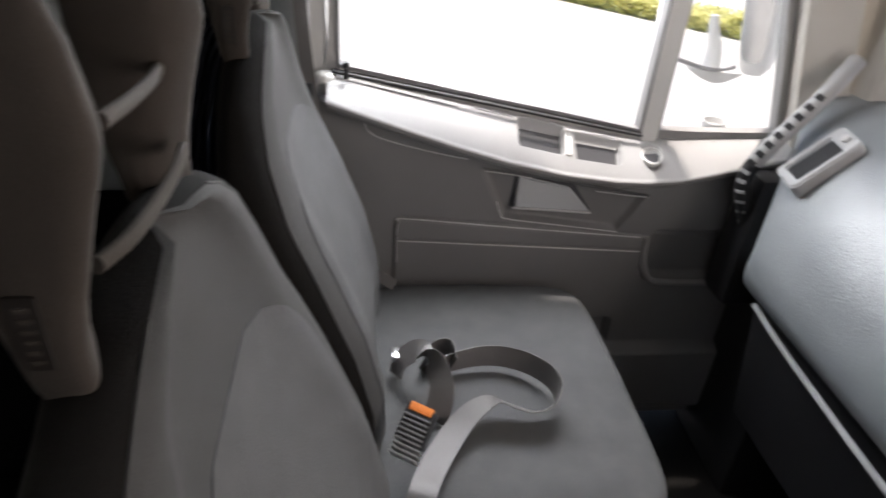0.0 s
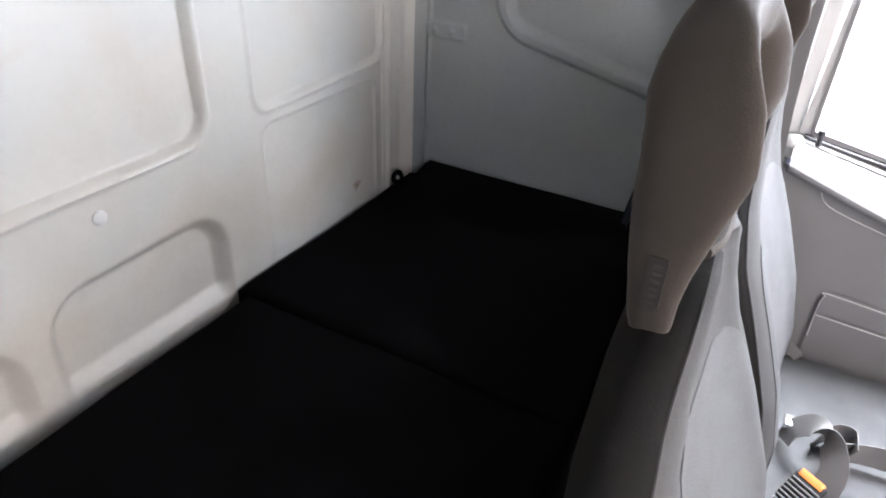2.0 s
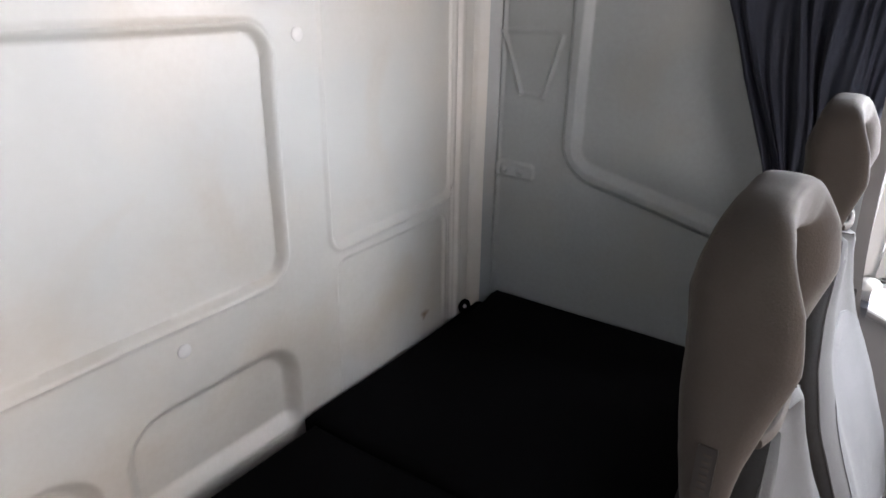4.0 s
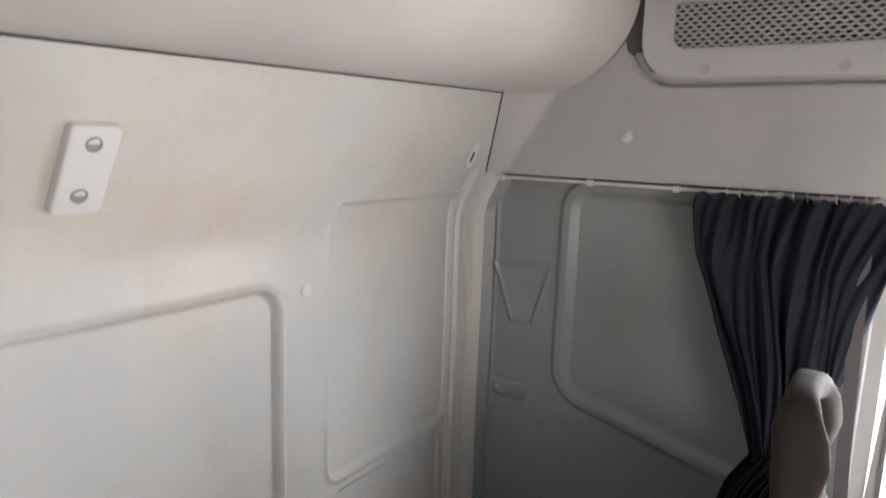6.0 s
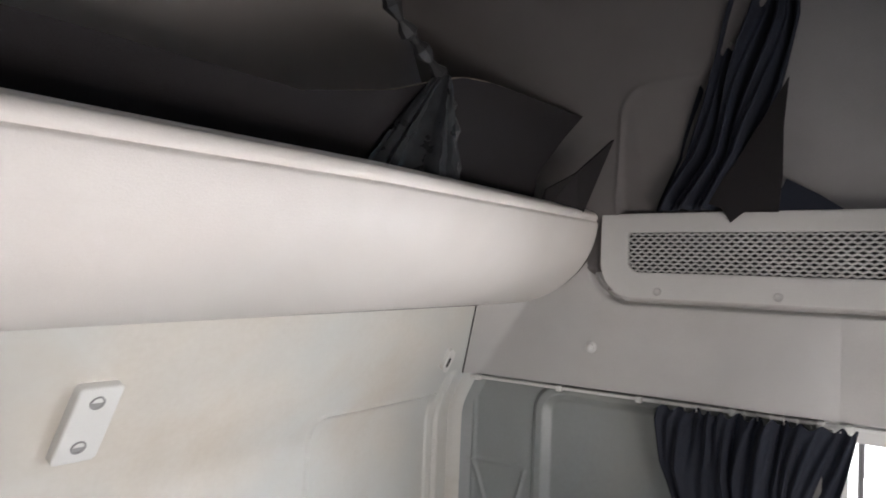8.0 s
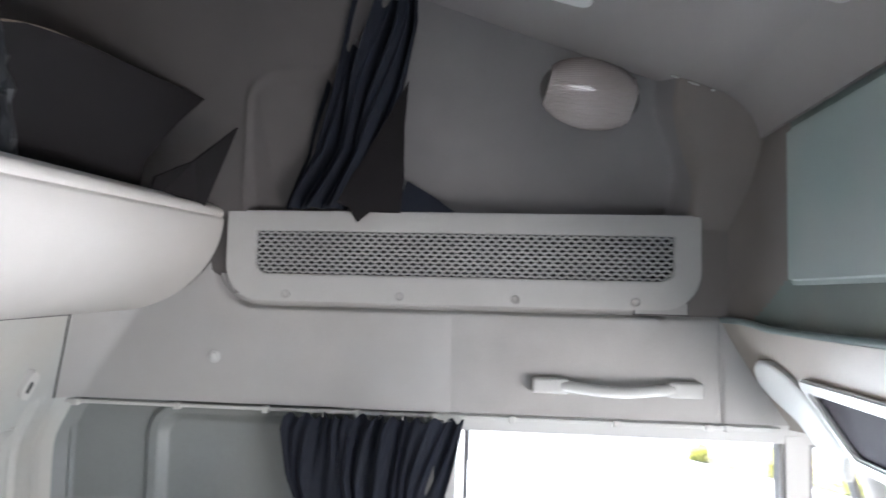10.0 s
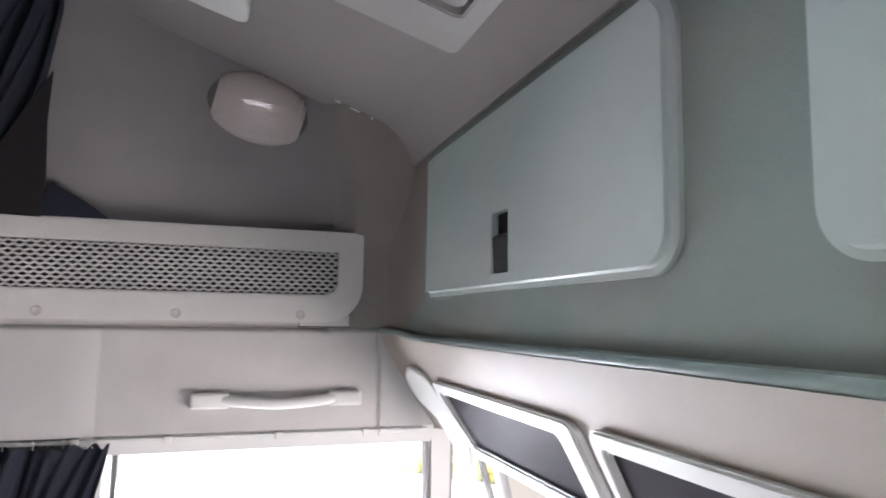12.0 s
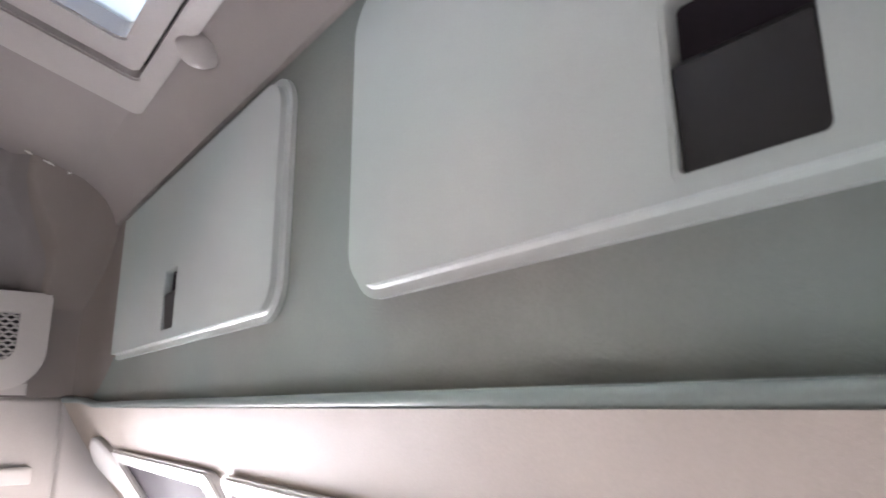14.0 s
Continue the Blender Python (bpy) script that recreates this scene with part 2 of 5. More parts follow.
add_spot(M_WALL, (0.258, 0.0, 0.790), 0.020, (0.22, 0.12, 0.06), 0.9)
add_spot(M_WALL, (0.36, 0.0, 0.90), 0.09, (0.48, 0.42, 0.33), 0.5)
add_spot(M_WALL, (0.98, 0.0, 0.93), 0.10, (0.47, 0.46, 0.42), 0.5)
add_spot(M_WALL, (0.33, 0.0, 1.22), 0.14, (0.46, 0.47, 0.46), 0.5)

# ---- mesh helpers ----


def thing(name, label, category="", group="", kind=""):
    return tagged(new(name), label, category, group, kind)


def finish(ob, smooth=40):
    me = ob.data
    if smooth:
        me.polygons.foreach_set("use_smooth", [True] * len(me.polygons))
        me.set_sharp_from_angle(angle=radians(smooth))
    return ob


def part(name, bm, mat, parent=None, label="", smooth=40):
    bmesh.ops.recalc_face_normals(bm, faces=bm.faces)
    me = bpy.data.meshes.new(name)
    bm.to_mesh(me)
    bm.free()
    me.materials.append(mat)
    ob = new(name, me)
    ob.parent = parent
    if label:
        ob["label"] = label
    return finish(ob, smooth)


def structure(name, bm, mat, label, category, smooth=40):
    return tagged(part(name, bm, mat, None, "", smooth), label, category, kind="structure")


def box(bm, x0, x1, y0, y1, z0, z1, bevel=0.0, seg=2):
    r = bmesh.ops.create_cube(bm, size=1.0, matrix=Matrix.Translation(((x0 + x1) / 2, (y0 + y1) / 2, (z0 + z1) / 2)) @ Matrix.Diagonal((x1 - x0, y1 - y0, z1 - z0, 1)))
    if bevel > 0:
        es = list({e for v in r["verts"] for e in v.link_edges})
        bmesh.ops.bevel(bm, geom=es, offset=bevel, segments=seg, affect="EDGES", profile=0.6)
    return bm


def loft(bm, rings, closed=True, caps=True):
    """Skin a row of rings of equal length."""
    vs = [[bm.verts.new(p) for p in ring] for ring in rings]
    n = len(vs[0])
    for a, b in zip(vs, vs[1:]):
        for i in range(n if closed else n - 1):
            j = (i + 1) % n
            bm.faces.new((a[i], a[j], b[j], b[i]))
    if caps and closed:
        bm.faces.new(vs[0][::-1])
        bm.faces.new(vs[-1])
    return bm


def round_rect(u0, u1, v0, v1, r, n=6):
    """Outline of a rounded rectangle; r is one radius or four (from lower-left, anticlockwise)."""
    rs = r if isinstance(r, (tuple, list)) else (r,) * 4
    pts = []
    for k, (cu, cv) in enumerate(((u0, v0), (u1, v0), (u1, v1), (u0, v1))):
        q = max(rs[k], 1e-4)
        cu += q if k in (0, 3) else -q
        cv += q if k in (0, 1) else -q
        for i in range(n + 1):
            a = math.pi + k * math.pi / 2 + i / n * math.pi / 2
            pts.append((cu + q * math.cos(a), cv + q * math.sin(a)))
    return pts


def at_x(pts, x):
    return [Vector((x, u, v)) for u, v in pts]


def at_y(pts, y):
    return [Vector((u, y, v)) for u, v in pts]


def slab(bm, outline, place, a, b, bevel=0.0):
    """A plate with this outline between depths a and b, its face at b eased by bevel."""
    c = Vector((sum(p[0] for p in outline) / len(outline), sum(p[1] for p in outline) / len(outline)))
    rings = [place(outline, a)]
    if bevel:
        sgn = 1 if b > a else -1
        size = max(max(abs(p[0] - c[0]) for p in outline), max(abs(p[1] - c[1]) for p in outline))
        for k in range(4):
            t = k / 3 * math.pi / 2
            ins = bevel * (1 - math.cos(t))
            shr = [(c[0] + (p[0] - c[0]) * (1 - ins / max(1e-6, max(abs(p[0] - c[0]), size * 0.3))), c[1] + (p[1] - c[1]) * (1 - ins / max(1e-6, max(abs(p[1] - c[1]), size * 0.3)))) for p in outline]
            rings.append(place(shr, b - sgn * bevel * (1 - math.sin(t))))
    else:
        rings.append(place(outline, b))
    return loft(bm, rings)


def ring_plate(bm, outer, inner, place, a, b):
    """A plate with an opening; the outlines have equally many points."""
    n = len(outer)
    o0, o1, i0, i1 = ([bm.verts.new(p) for p in place(q, d)] for q, d in ((outer, a), (outer, b), (inner, a), (inner, b)))
    for i in range(n):
        j = (i + 1) % n
        for p, q in ((o0, o1), (o1, i1), (i1, i0), (i0, o0)):
            bm.faces.new((p[i], p[j], q[j], q[i]))
    return bm


def sweep(bm, path, radius, n=10, flat=1.0, up=(0, 0, 1), caps=True):
    """A tube along a path; flat squashes the cross-section along up. radius: one number or one a point."""
    path = [Vector(p) for p in path]
    rings = []
    for i, p in enumerate(path):
        d = (path[min(i + 1, len(path) - 1)] - path[max(i - 1, 0)]).normalized()
        s = d.cross(Vector(up))
        s = s.normalized() if s.length > 1e-5 else Vector((1, 0, 0))
        u = s.cross(d).normalized()
        r = radius[i] if isinstance(radius, (list, tuple)) else radius
        rings.append([p + s * (r * math.cos(a)) + u * (r * flat * math.sin(a)) for a in (2 * math.pi * k / n for k in range(n))])
    return loft(bm, rings, caps=caps)


def ribbon(bm, path, sides, width, thick=0.0016):
    """A strap along a path; sides gives the direction across it at each point."""
    rings = []
    path = [Vector(p) for p in path]
    for i, p in enumerate(path):
        d = (path[min(i + 1, len(path) - 1)] - path[max(i - 1, 0)]).normalized()
        s = Vector(sides[i])
        s = (s - d * s.dot(d)).normalized() * width / 2
        u = d.cross(s).normalized() * thick / 2
        rings.append([p + s + u, p - s + u, p - s - u, p + s - u])
    return loft(bm, rings)


def spline(pts, n):
    """Points along a smooth curve through pts."""
    pts = [Vector(p) for p in pts]
    out = []
    for i in range(len(pts) - 1):
        p0, p1, p2, p3 = pts[max(i - 1, 0)], pts[i], pts[i + 1], pts[min(i + 2, len(pts) - 1)]
        for k in range(n):
            t = k / n
            out.append(0.5 * ((2 * p1) + (p2 - p0) * t + (2 * p0 - 5 * p1 + 4 * p2 - p3) * t * t + (3 * p1 - p0 - 3 * p2 + p3) * t ** 3))
    return out + [pts[-1]]


def lathe(bm, centre, axis, profile, n=20):
    """Turn a profile of (distance along axis, radius) round the axis."""
    axis = Vector(axis).normalized()
    s = axis.orthogonal().normalized()
    u = axis.cross(s)
    rings = [[Vector(centre) + axis * d + (s * math.cos(a) + u * math.sin(a)) * max(r, 1e-5) for a in (2 * math.pi * k / n for k in range(n))] for d, r in profile]
    return loft(bm, rings)


def sheet(fn, us, vs, back=None):
    """A surface over a grid: fn(U, V) gives the three coordinates; back, a shift that gives it thickness."""
    U, V = np.meshgrid(us, vs)
    x, y, z = fn(U, V)
    P = np.stack([x + 0 * U, y + 0 * U, z + 0 * U], -1).reshape(-1, 3)
    nu, nv = len(us), len(vs)
    i = (np.arange(nv - 1)[:, None] * nu + np.arange(nu - 1)[None]).ravel()
    F = np.stack([i, i + 1, i + nu + 1, i + nu], 1)
    verts, faces = P, F
    if back is not None:
        N = len(P)
        verts = np.concatenate([P, P + np.array(back)])
        faces = [tuple(f) for f in F.tolist()] + [tuple(f) for f in (F[:, ::-1] + N).tolist()]
        rim = list(range(nu)) + [k * nu + nu - 1 for k in range(1, nv)] + [(nv - 1) * nu + k for k in range(nu - 2, -1, -1)] + [k * nu for k in range(nv - 2, 0, -1)]
        faces += [(b, a, a + N, b + N) for a, b in zip(rim, rim[1:] + rim[:1])]
        return verts.tolist(), faces
    return verts.tolist(), [tuple(f) for f in F.tolist()]


def sheet_part(name, grid, mat, parent=None, label="", smooth=50, flip=False):
    verts, faces = grid
    if flip:
        faces = [f[::-1] for f in faces]
    me = bpy.data.meshes.new(name)
    me.from_pydata(verts, [], faces)
    me.materials.append(mat)
    ob = new(name, me)
    ob.parent = parent
    if label:
        ob["label"] = label
    return finish(ob, smooth)


def sd_rrect(u, v, u0, u1, v0, v1, r):
    """Signed distance to a rounded rectangle, below zero inside."""
    qx = np.abs(u - (u0 + u1) / 2) - (u1 - u0) / 2 + r
    qy = np.abs(v - (v0 + v1) / 2) - (v1 - v0) / 2 + r
    return np.hypot(np.maximum(qx, 0), np.maximum(qy, 0)) + np.minimum(np.maximum(qx, qy), 0) - r


def step(d, w):
    """1 inside, 0 outside, eased over w."""
    t = np.clip(0.5 - d / w, 0, 1)
    return t * t * (3 - 2 * t)


def seg_dist(u, v, a, b):
    a, b = np.array(a), np.array(b)
    d = b - a
    t = np.clip(((u - a[0]) * d[0] + (v - a[1]) * d[1]) / (d @ d), 0, 1)
    return np.hypot(u - a[0] - t * d[0], v - a[1] - t * d[1])


# ---- structure of the cab ----


def strip_y(z):
    """The leaning strip of the rear wall stands off the steel and leans in towards the roof."""
    return 0.028 + 0.51 * (z - 1.735)


def rear_wall_shape(X, Z):
    y = 0.51 * 0.014 * np.log1p(np.exp(np.clip((Z - 1.680) / 0.014, -40, 40)))
    for x0, x1, z0, z1, r, deep, w, lean in ((0.748, 1.48, 1.085, 1.562, 0.05, 0.016, 0.009, -0.012), (0.150, 0.601, 1.092, 1.722, 0.030, 0.010, 0.009, -0.030)):
        zz = Z - (X - x0) * lean * (Z < 1.4)
        d = sd_rrect(X, zz, x0, x1, z0 + (0.020 if x0 < 0.5 else 0.0), z1, r)
        y = y - deep * step(d, w) + 0.0065 * np.exp(-((d - 0.011) / 0.006) ** 2) * (Z < 1.727)
    d = sd_rrect(X, Z, 0.176, 0.592, 0.60, 1.058, 0.03)
    y = y - 0.005 * step(d, 0.010) + 0.0015 * np.exp(-((d - 0.006) / 0.004) ** 2)
    for x0, x1, zt, sk in ((0.738, 1.115, 0.916, -0.02), (1.185, 1.60, 0.885, 0.02)):
        d = sd_rrect(X, Z - sk * (X - x0), x0, x1, 0.3, zt, 0.075)
        y = y - 0.028 * step(d, 0.036) * (1 - 0.85 * np.clip((0.745 - Z) / 0.035, 0, 1))
    y = y + 0.0015 * np.sin(X * 9 + Z * 4) * np.sin(Z * 7 - X * 3)
    # corner post: a broad bead, a crease, and a chamfer that turns into the side wall
    post = step(Z - 1.785, 0.02)
    y = y + post * (0.010 * step(np.abs(X - 0.112) - 0.012, 0.012) - 0.006 * step(np.abs(X - 0.141) - 0.006, 0.008) - 0.010 * np.exp(-((X - 0.046) / 0.004) ** 2) + 1.25 * np.clip(0.044 - X, 0, 1))
    return X, y, Z


wall_rear = sheet_part("wall_rear", sheet(rear_wall_shape, np.concatenate([np.linspace(0.0, 1.5, 480), np.linspace(1.51, 2.2, 60)]), np.linspace(0.25, 1.996, 390), (0, -0.06, 0)), M_WALL, flip=True)
# the corner chamfer takes the side wall's darker tone, for the shade there
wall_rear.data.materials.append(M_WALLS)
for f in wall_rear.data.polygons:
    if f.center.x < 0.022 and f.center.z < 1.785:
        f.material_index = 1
tagged(wall_rear, "pale painted pressed-steel rear wall with shallow stains", "wall", kind="structure")


def side_wall_shape(Y, Z):
    x = 0.0 * Y
    # large pressed panel with a sloping lower edge, bounded by a broad flat-topped bead
    zlow = 1.220 - 0.235 * (Y - 0.285)
    y0, ztop, rr = 0.296, 1.734, 0.04
    dd = np.maximum(np.maximum(y0 - Y, zlow - Z), np.maximum(Y - 1.3, Z - ztop))
    qx, qz, qt = y0 + rr - Y, zlow + rr - Z, Z - ztop + rr
    dd = np.where((qx > 0) & (qz > 0), np.hypot(qx, qz) - rr, dd)
    dd = np.where((qx > 0) & (qt > 0), np.hypot(qx, qt) - rr, dd)
    x = x - 0.008 * step(dd, 0.010) + 0.013 * step(np.abs(dd - 0.026) - 0.016, 0.014)
    for a, b, h in (((0.060, 1.530), (0.118, 1.374), 0.0065), ((0.184, 1.370), (0.226, 1.520), 0.0065), ((0.118, 1.374), (0.184, 1.370), 0.002), ((0.060, 1.530), (0.215, 1.535), 0.003)):
        x = x + h * np.exp(-(seg_dist(Y, Z, a, b) / 0.005) ** 2)
    d = sd_rrect(Y, Z, 0.058, 0.172, 1.143, 1.185, 0.012)
    x = x + 0.006 * step(d, 0.006)
    for hy in (0.081, 0.131):
        x = x + 0.007 * step(np.hypot(Y - hy, Z - 1.163) - 0.008, 0.005)
    x = x + 0.006 * np.exp(-((Y - 0.060) / 0.006) ** 2) + 0.0012 * np.sin(Y * 12 + 2) * np.sin(Z * 8 + Y * 4)
    return x, Y, Z


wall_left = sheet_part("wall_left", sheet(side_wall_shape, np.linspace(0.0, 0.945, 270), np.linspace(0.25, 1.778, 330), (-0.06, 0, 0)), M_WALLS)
tagged(wall_left, "pressed-steel side wall with a raised bead, shade in its grey", "wall", kind="structure")


def under_bin(y):
    """Height of the rounded end of the roof bin over the lining."""
    return 2.215 - 0.230 * math.sqrt(max(0.0, 1 - (max(0.0, y - 0.155) / 0.280) ** 2))


def joint_x(y):
    """The corner joint runs outwards as the rear strip leans in."""
    return 0.066 + 1.05 * (y - 0.052)


def upper_side_shape(S, V):
    # S runs from the corner joint (0) to the front (1)
    top0 = np.interp(S, [0.0, 0.02, 0.165, 0.186, 0.2125, 0.795, 0.81], [1.990, 1.990, 2.15, 2.19, 2.075, 2.075, 2.010])
    Z = 1.780 + (top0 - 1.780) * V
    yj = strip_y(np.clip(Z, 1.78, 1.99)) - 0.002
    Y = yj + (1.76 - yj) * S
    cut = np.vectorize(under_bin)(np.clip(Y, 0.0, 0.434)) + 0.004
    Z = np.where(Y < 0.434, np.minimum(Z, cut), Z)
    xj = joint_x(yj)
    x = 0.030 + 0.011 * step(0.745 - Y, 0.11) * (1 - np.clip((Y - 0.875) / 0.10, 0, 1) ** 2)
    x = x + (xj - 0.030) * np.clip(1 - (Y - yj) / (0.050 + 0.22 * (xj - 0.03)), 0, 1) ** 2.3
    x = x - 0.006 * np.exp(-((Y - 1.567) / 0.0045) ** 2)
    # the slot that runs under the mesh-fronted shelf and up round its end
    ds = sd_rrect(Y, Z, 0.408, 1.80, 2.008, 2.6, 0.11)
    x = x - 0.010 * np.exp(-(ds / 0.006) ** 2) - 0.012 * step(ds - 0.004, 0.006) * step(Y - 1.44, 0.02)
    x = x + 0.004 * np.exp(-((ds + 0.012) / 0.010) ** 2) * (Y < 1.4)
    return x, Y, Z


sheet_ob = sheet_part("lining_left", sheet(upper_side_shape, np.concatenate([np.linspace(0, 0.12, 50), np.linspace(0.1225, 1, 400)]), np.linspace(0, 1, 100), (-0.07, 0, 0)), M_SIDE)
tagged(sheet_ob, "grey textured plastic lining above the side window", "lining", kind="structure")


def front_edge(z):
    """Where the dark niche ends towards the front: a soft S."""
    t = np.clip((z - 2.31) / 0.16, 0, 1)
    return 1.496 - 0.066 * t * t * (3 - 2 * t)


def roof_side_shape(Y, Z):
    top = 2.455 + 0.3 * (1.55 - Y) + 0.01
    bot = 2.045 - 0.037 * np.clip((Y - 1.33) / 0.03, 0, 1)
    z = bot + (top - bot) * Z
    x = np.where(z > 2.20, 0.028 + 0.6 * (z - 2.20), 0.028) - 0.02 * np.clip((2.085 - z) / 0.01, 0, 1) * (Y < 1.36)
    left = 0.492 + 0.25 * np.clip(z - 2.25, 0, 0.3)
    dn = np.maximum(left - Y, Y - front_edge(z) + 0.010)
    top_n = 2.495 + 0.9 * np.clip(Y - 0.72, 0, 1)
    dn = np.maximum(dn, (z - top_n) * 0.75)
    qa, qb = left + 0.05 - Y, z - (2.495 - 0.05)
    dn = np.where((qa > 0) & (qb > 0), np.hypot(qa, qb) - 0.05, dn)
    q = step(dn, np.where(Y > 1.2, 0.05, 0.02)) * np.where(Y > 1.38, np.clip((z - 2.055) / 0.02, 0, 1), 1.0)
    x = x - (0.005 + 0.058 * np.clip((Y - 0.56) / 0.3, 0, 1)) * q + np.where(Y > 1.2, 0.0, 0.0050) * np.exp(-((dn - 0.006) / 0.005) ** 2)
    # inside the niche the wall leans in rather less low down
    x = x - 0.03 * q * np.clip((2.36 - z) / 0.14, 0, 1)
    return x, Y, z


def niche_edge(Z):
    """The same edge at a share Z of the height."""
    return front_edge(2.045 + 0.46 * Z)


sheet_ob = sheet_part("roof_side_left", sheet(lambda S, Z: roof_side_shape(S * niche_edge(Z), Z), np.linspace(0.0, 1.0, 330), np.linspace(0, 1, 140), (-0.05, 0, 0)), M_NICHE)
# the niche ahead of y 0.74 is paler, bluer and less rough; below it the shelf's front end is grey
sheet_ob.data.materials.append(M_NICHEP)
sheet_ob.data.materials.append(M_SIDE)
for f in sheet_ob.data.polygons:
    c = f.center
    # this strip stays dark to stand for the shade in the slot
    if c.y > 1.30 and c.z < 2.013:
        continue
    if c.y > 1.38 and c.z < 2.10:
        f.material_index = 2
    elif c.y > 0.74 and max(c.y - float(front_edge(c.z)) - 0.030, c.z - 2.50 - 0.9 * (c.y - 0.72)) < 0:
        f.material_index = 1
tagged(sheet_ob, "sloping felt roof side with a long niche, shade in its dark tone", "wall", kind="structure")


def roof_front_shape(Y, Z):
    x, y, z = roof_side_shape(Y, Z)
    return x + 0.004 * np.clip((2.26 - z) / 0.06, 0, 1), y, z


# toned lighter than the niche felt for the light that reaches this end
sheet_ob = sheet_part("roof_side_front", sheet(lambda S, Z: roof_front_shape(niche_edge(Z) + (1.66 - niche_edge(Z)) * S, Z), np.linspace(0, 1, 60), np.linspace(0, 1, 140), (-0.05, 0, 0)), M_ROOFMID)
tagged(sheet_ob, "roof lining between niche and lockers, light and shade in its tone", "wall", kind="structure")


# pale flecks of old sealant along the joint under the ceiling
for y0, y1 in ((1.418, 1.432), (1.452, 1.474), (1.500, 1.506)):
    bm = bmesh.new()
    sweep(bm, [(0.029 + 0.6 * (0.252 + 0.3 * (1.55 - y)), y, 2.452 + 0.3 * (1.55 - y)) for y in (y0, (y0 + y1) / 2, y1)], [0.0012, 0.0024, 0.0012], 6)
    part("sealant_fleck", bm, M_TRIMW, sheet_ob, "pale fleck of old sealant")


def ceiling_piece(bm, x0, x1, y0, y1):
    zz = lambda y: 2.455 + 0.3 * (1.55 - y)
    ring = [(x0, y0, zz(y0)), (x1, y0, zz(y0)), (x1, y1, zz(y1)), (x0, y1, zz(y1))]
    loft(bm, [ring, [(x, y, z + 0.04) for x, y, z in ring]])


bm = bmesh.new()
HX0, HX1, HY0, HY1 = 0.70, 1.50, 1.02, 1.53
ceiling_piece(bm, -0.03, HX0, -0.06, 1.68)
ceiling_piece(bm, HX1, 2.23, -0.06, 1.68)
ceiling_piece(bm, HX0, HX1, -0.06, HY0)
ceiling_piece(bm, HX0, HX1, HY1, 1.68)
structure("ceiling", bm, M_ROOF, "sloping grey-brown felt cab ceiling round the hatch", "ceiling")

# the ceiling rolls down to meet the front lining in a dark gap
bm = bmesh.new()
loft(bm, [[(x, y, z) for y, z in ((1.530, 2.4612), (1.560, 2.444), (1.585, 2.424), (1.603, 2.400), (1.612, 2.382), (1.660, 2.382), (1.670, 2.44), (1.60, 2.47))] for x in (0.0, 0.4, 0.8, 1.2, 1.6, 2.1)])
structure("ceiling_cove", bm, M_ROOF, "rolled felt edge of the ceiling above the lockers", "trim")

# closing walls: rear above the bin, driver's side, front, floor
bm = bmesh.new()
box(bm, -0.03, 2.26, -0.06, -0.01, 1.965, 2.99)
structure("wall_rear_upper", bm, M_ROOF, "dark felt-lined rear wall behind the roof bin", "wall")
# unseen wall, kept dark against bounce; its low opening limits the light
bm = bmesh.new()
box(bm, 2.20, 2.26, -0.06, 1.0, 0.0, 2.06)
box(bm, 2.20, 2.26, 1.75, 2.26, 0.0, 2.06)
box(bm, 2.20, 2.26, 1.0, 1.75, 0.0, 1.05)
box(bm, 2.20, 2.26, 1.0, 1.75, 1.46, 2.06)
structure("wall_right", bm, M_DOORDK, "unseen cab wall, dark against bounce, with an added window opening", "wall")
bm = bmesh.new()
loft(bm, [[(2.20, -0.06, 2.06), (2.26, -0.06, 2.06), (2.26, 1.68, 2.06), (2.20, 1.68, 2.06)], [(1.78, -0.06, 2.94), (1.84, -0.06, 2.99), (2.06, 1.68, 2.47), (2.0, 1.68, 2.42)]])
structure("roof_side_right", bm, M_ROOF, "plain sloping felt roof side above the driver", "wall")
bm = bmesh.new()
box(bm, -0.06, 2.26, 2.26, 2.32, 0.0, 0.98)
structure("wall_front", bm, M_DOORDK, "dark front bulkhead below the windscreen", "wall")
for x0, x1 in ((-0.06, 0.12), (2.08, 2.26)):
    bm = bmesh.new()
    box(bm, x0, x1, 2.16, 2.30, 0.98, 1.76, 0.02, 3)
    structure("windscreen_pillar", bm, M_UPPER, "cream lined pillar beside the windscreen", "pillar")
bm = bmesh.new()
box(bm, -0.06, 2.26, -0.06, 2.32, -0.05, 0.0)
structure("floor", bm, M_FLOOR, "black rubber-matted cab floor", "floor")
bm = bmesh.new()
box(bm, -0.06, 2.26, 1.752, 2.34, 1.765, 1.80)
box(bm, -0.06, 2.26, 2.24, 2.34, 1.71, 1.765)
structure("header_shelf", bm, M_HEADER, "cream shelf over the windscreen", "shelf")


def fascia_shape(X, Z):
    y = 1.620 + 0 * X
    y = y + 0.006 * np.exp(-((Z - 2.000) / 0.005) ** 2)
    y = y - 0.040 * np.clip((0.15 - X) / 0.12, 0, 1) ** 2.5
    return X, y, Z


sheet_ob = sheet_part("fascia", sheet(fascia_shape, np.concatenate([np.linspace(0.02, 0.3, 90), np.linspace(0.31, 2.2, 120)]), np.linspace(1.990, 2.50, 60), (0, 0.05, 0)), M_FASCIA)
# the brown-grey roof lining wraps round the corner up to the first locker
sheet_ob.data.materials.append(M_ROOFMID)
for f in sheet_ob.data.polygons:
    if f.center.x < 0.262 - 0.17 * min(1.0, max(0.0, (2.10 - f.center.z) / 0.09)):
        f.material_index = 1
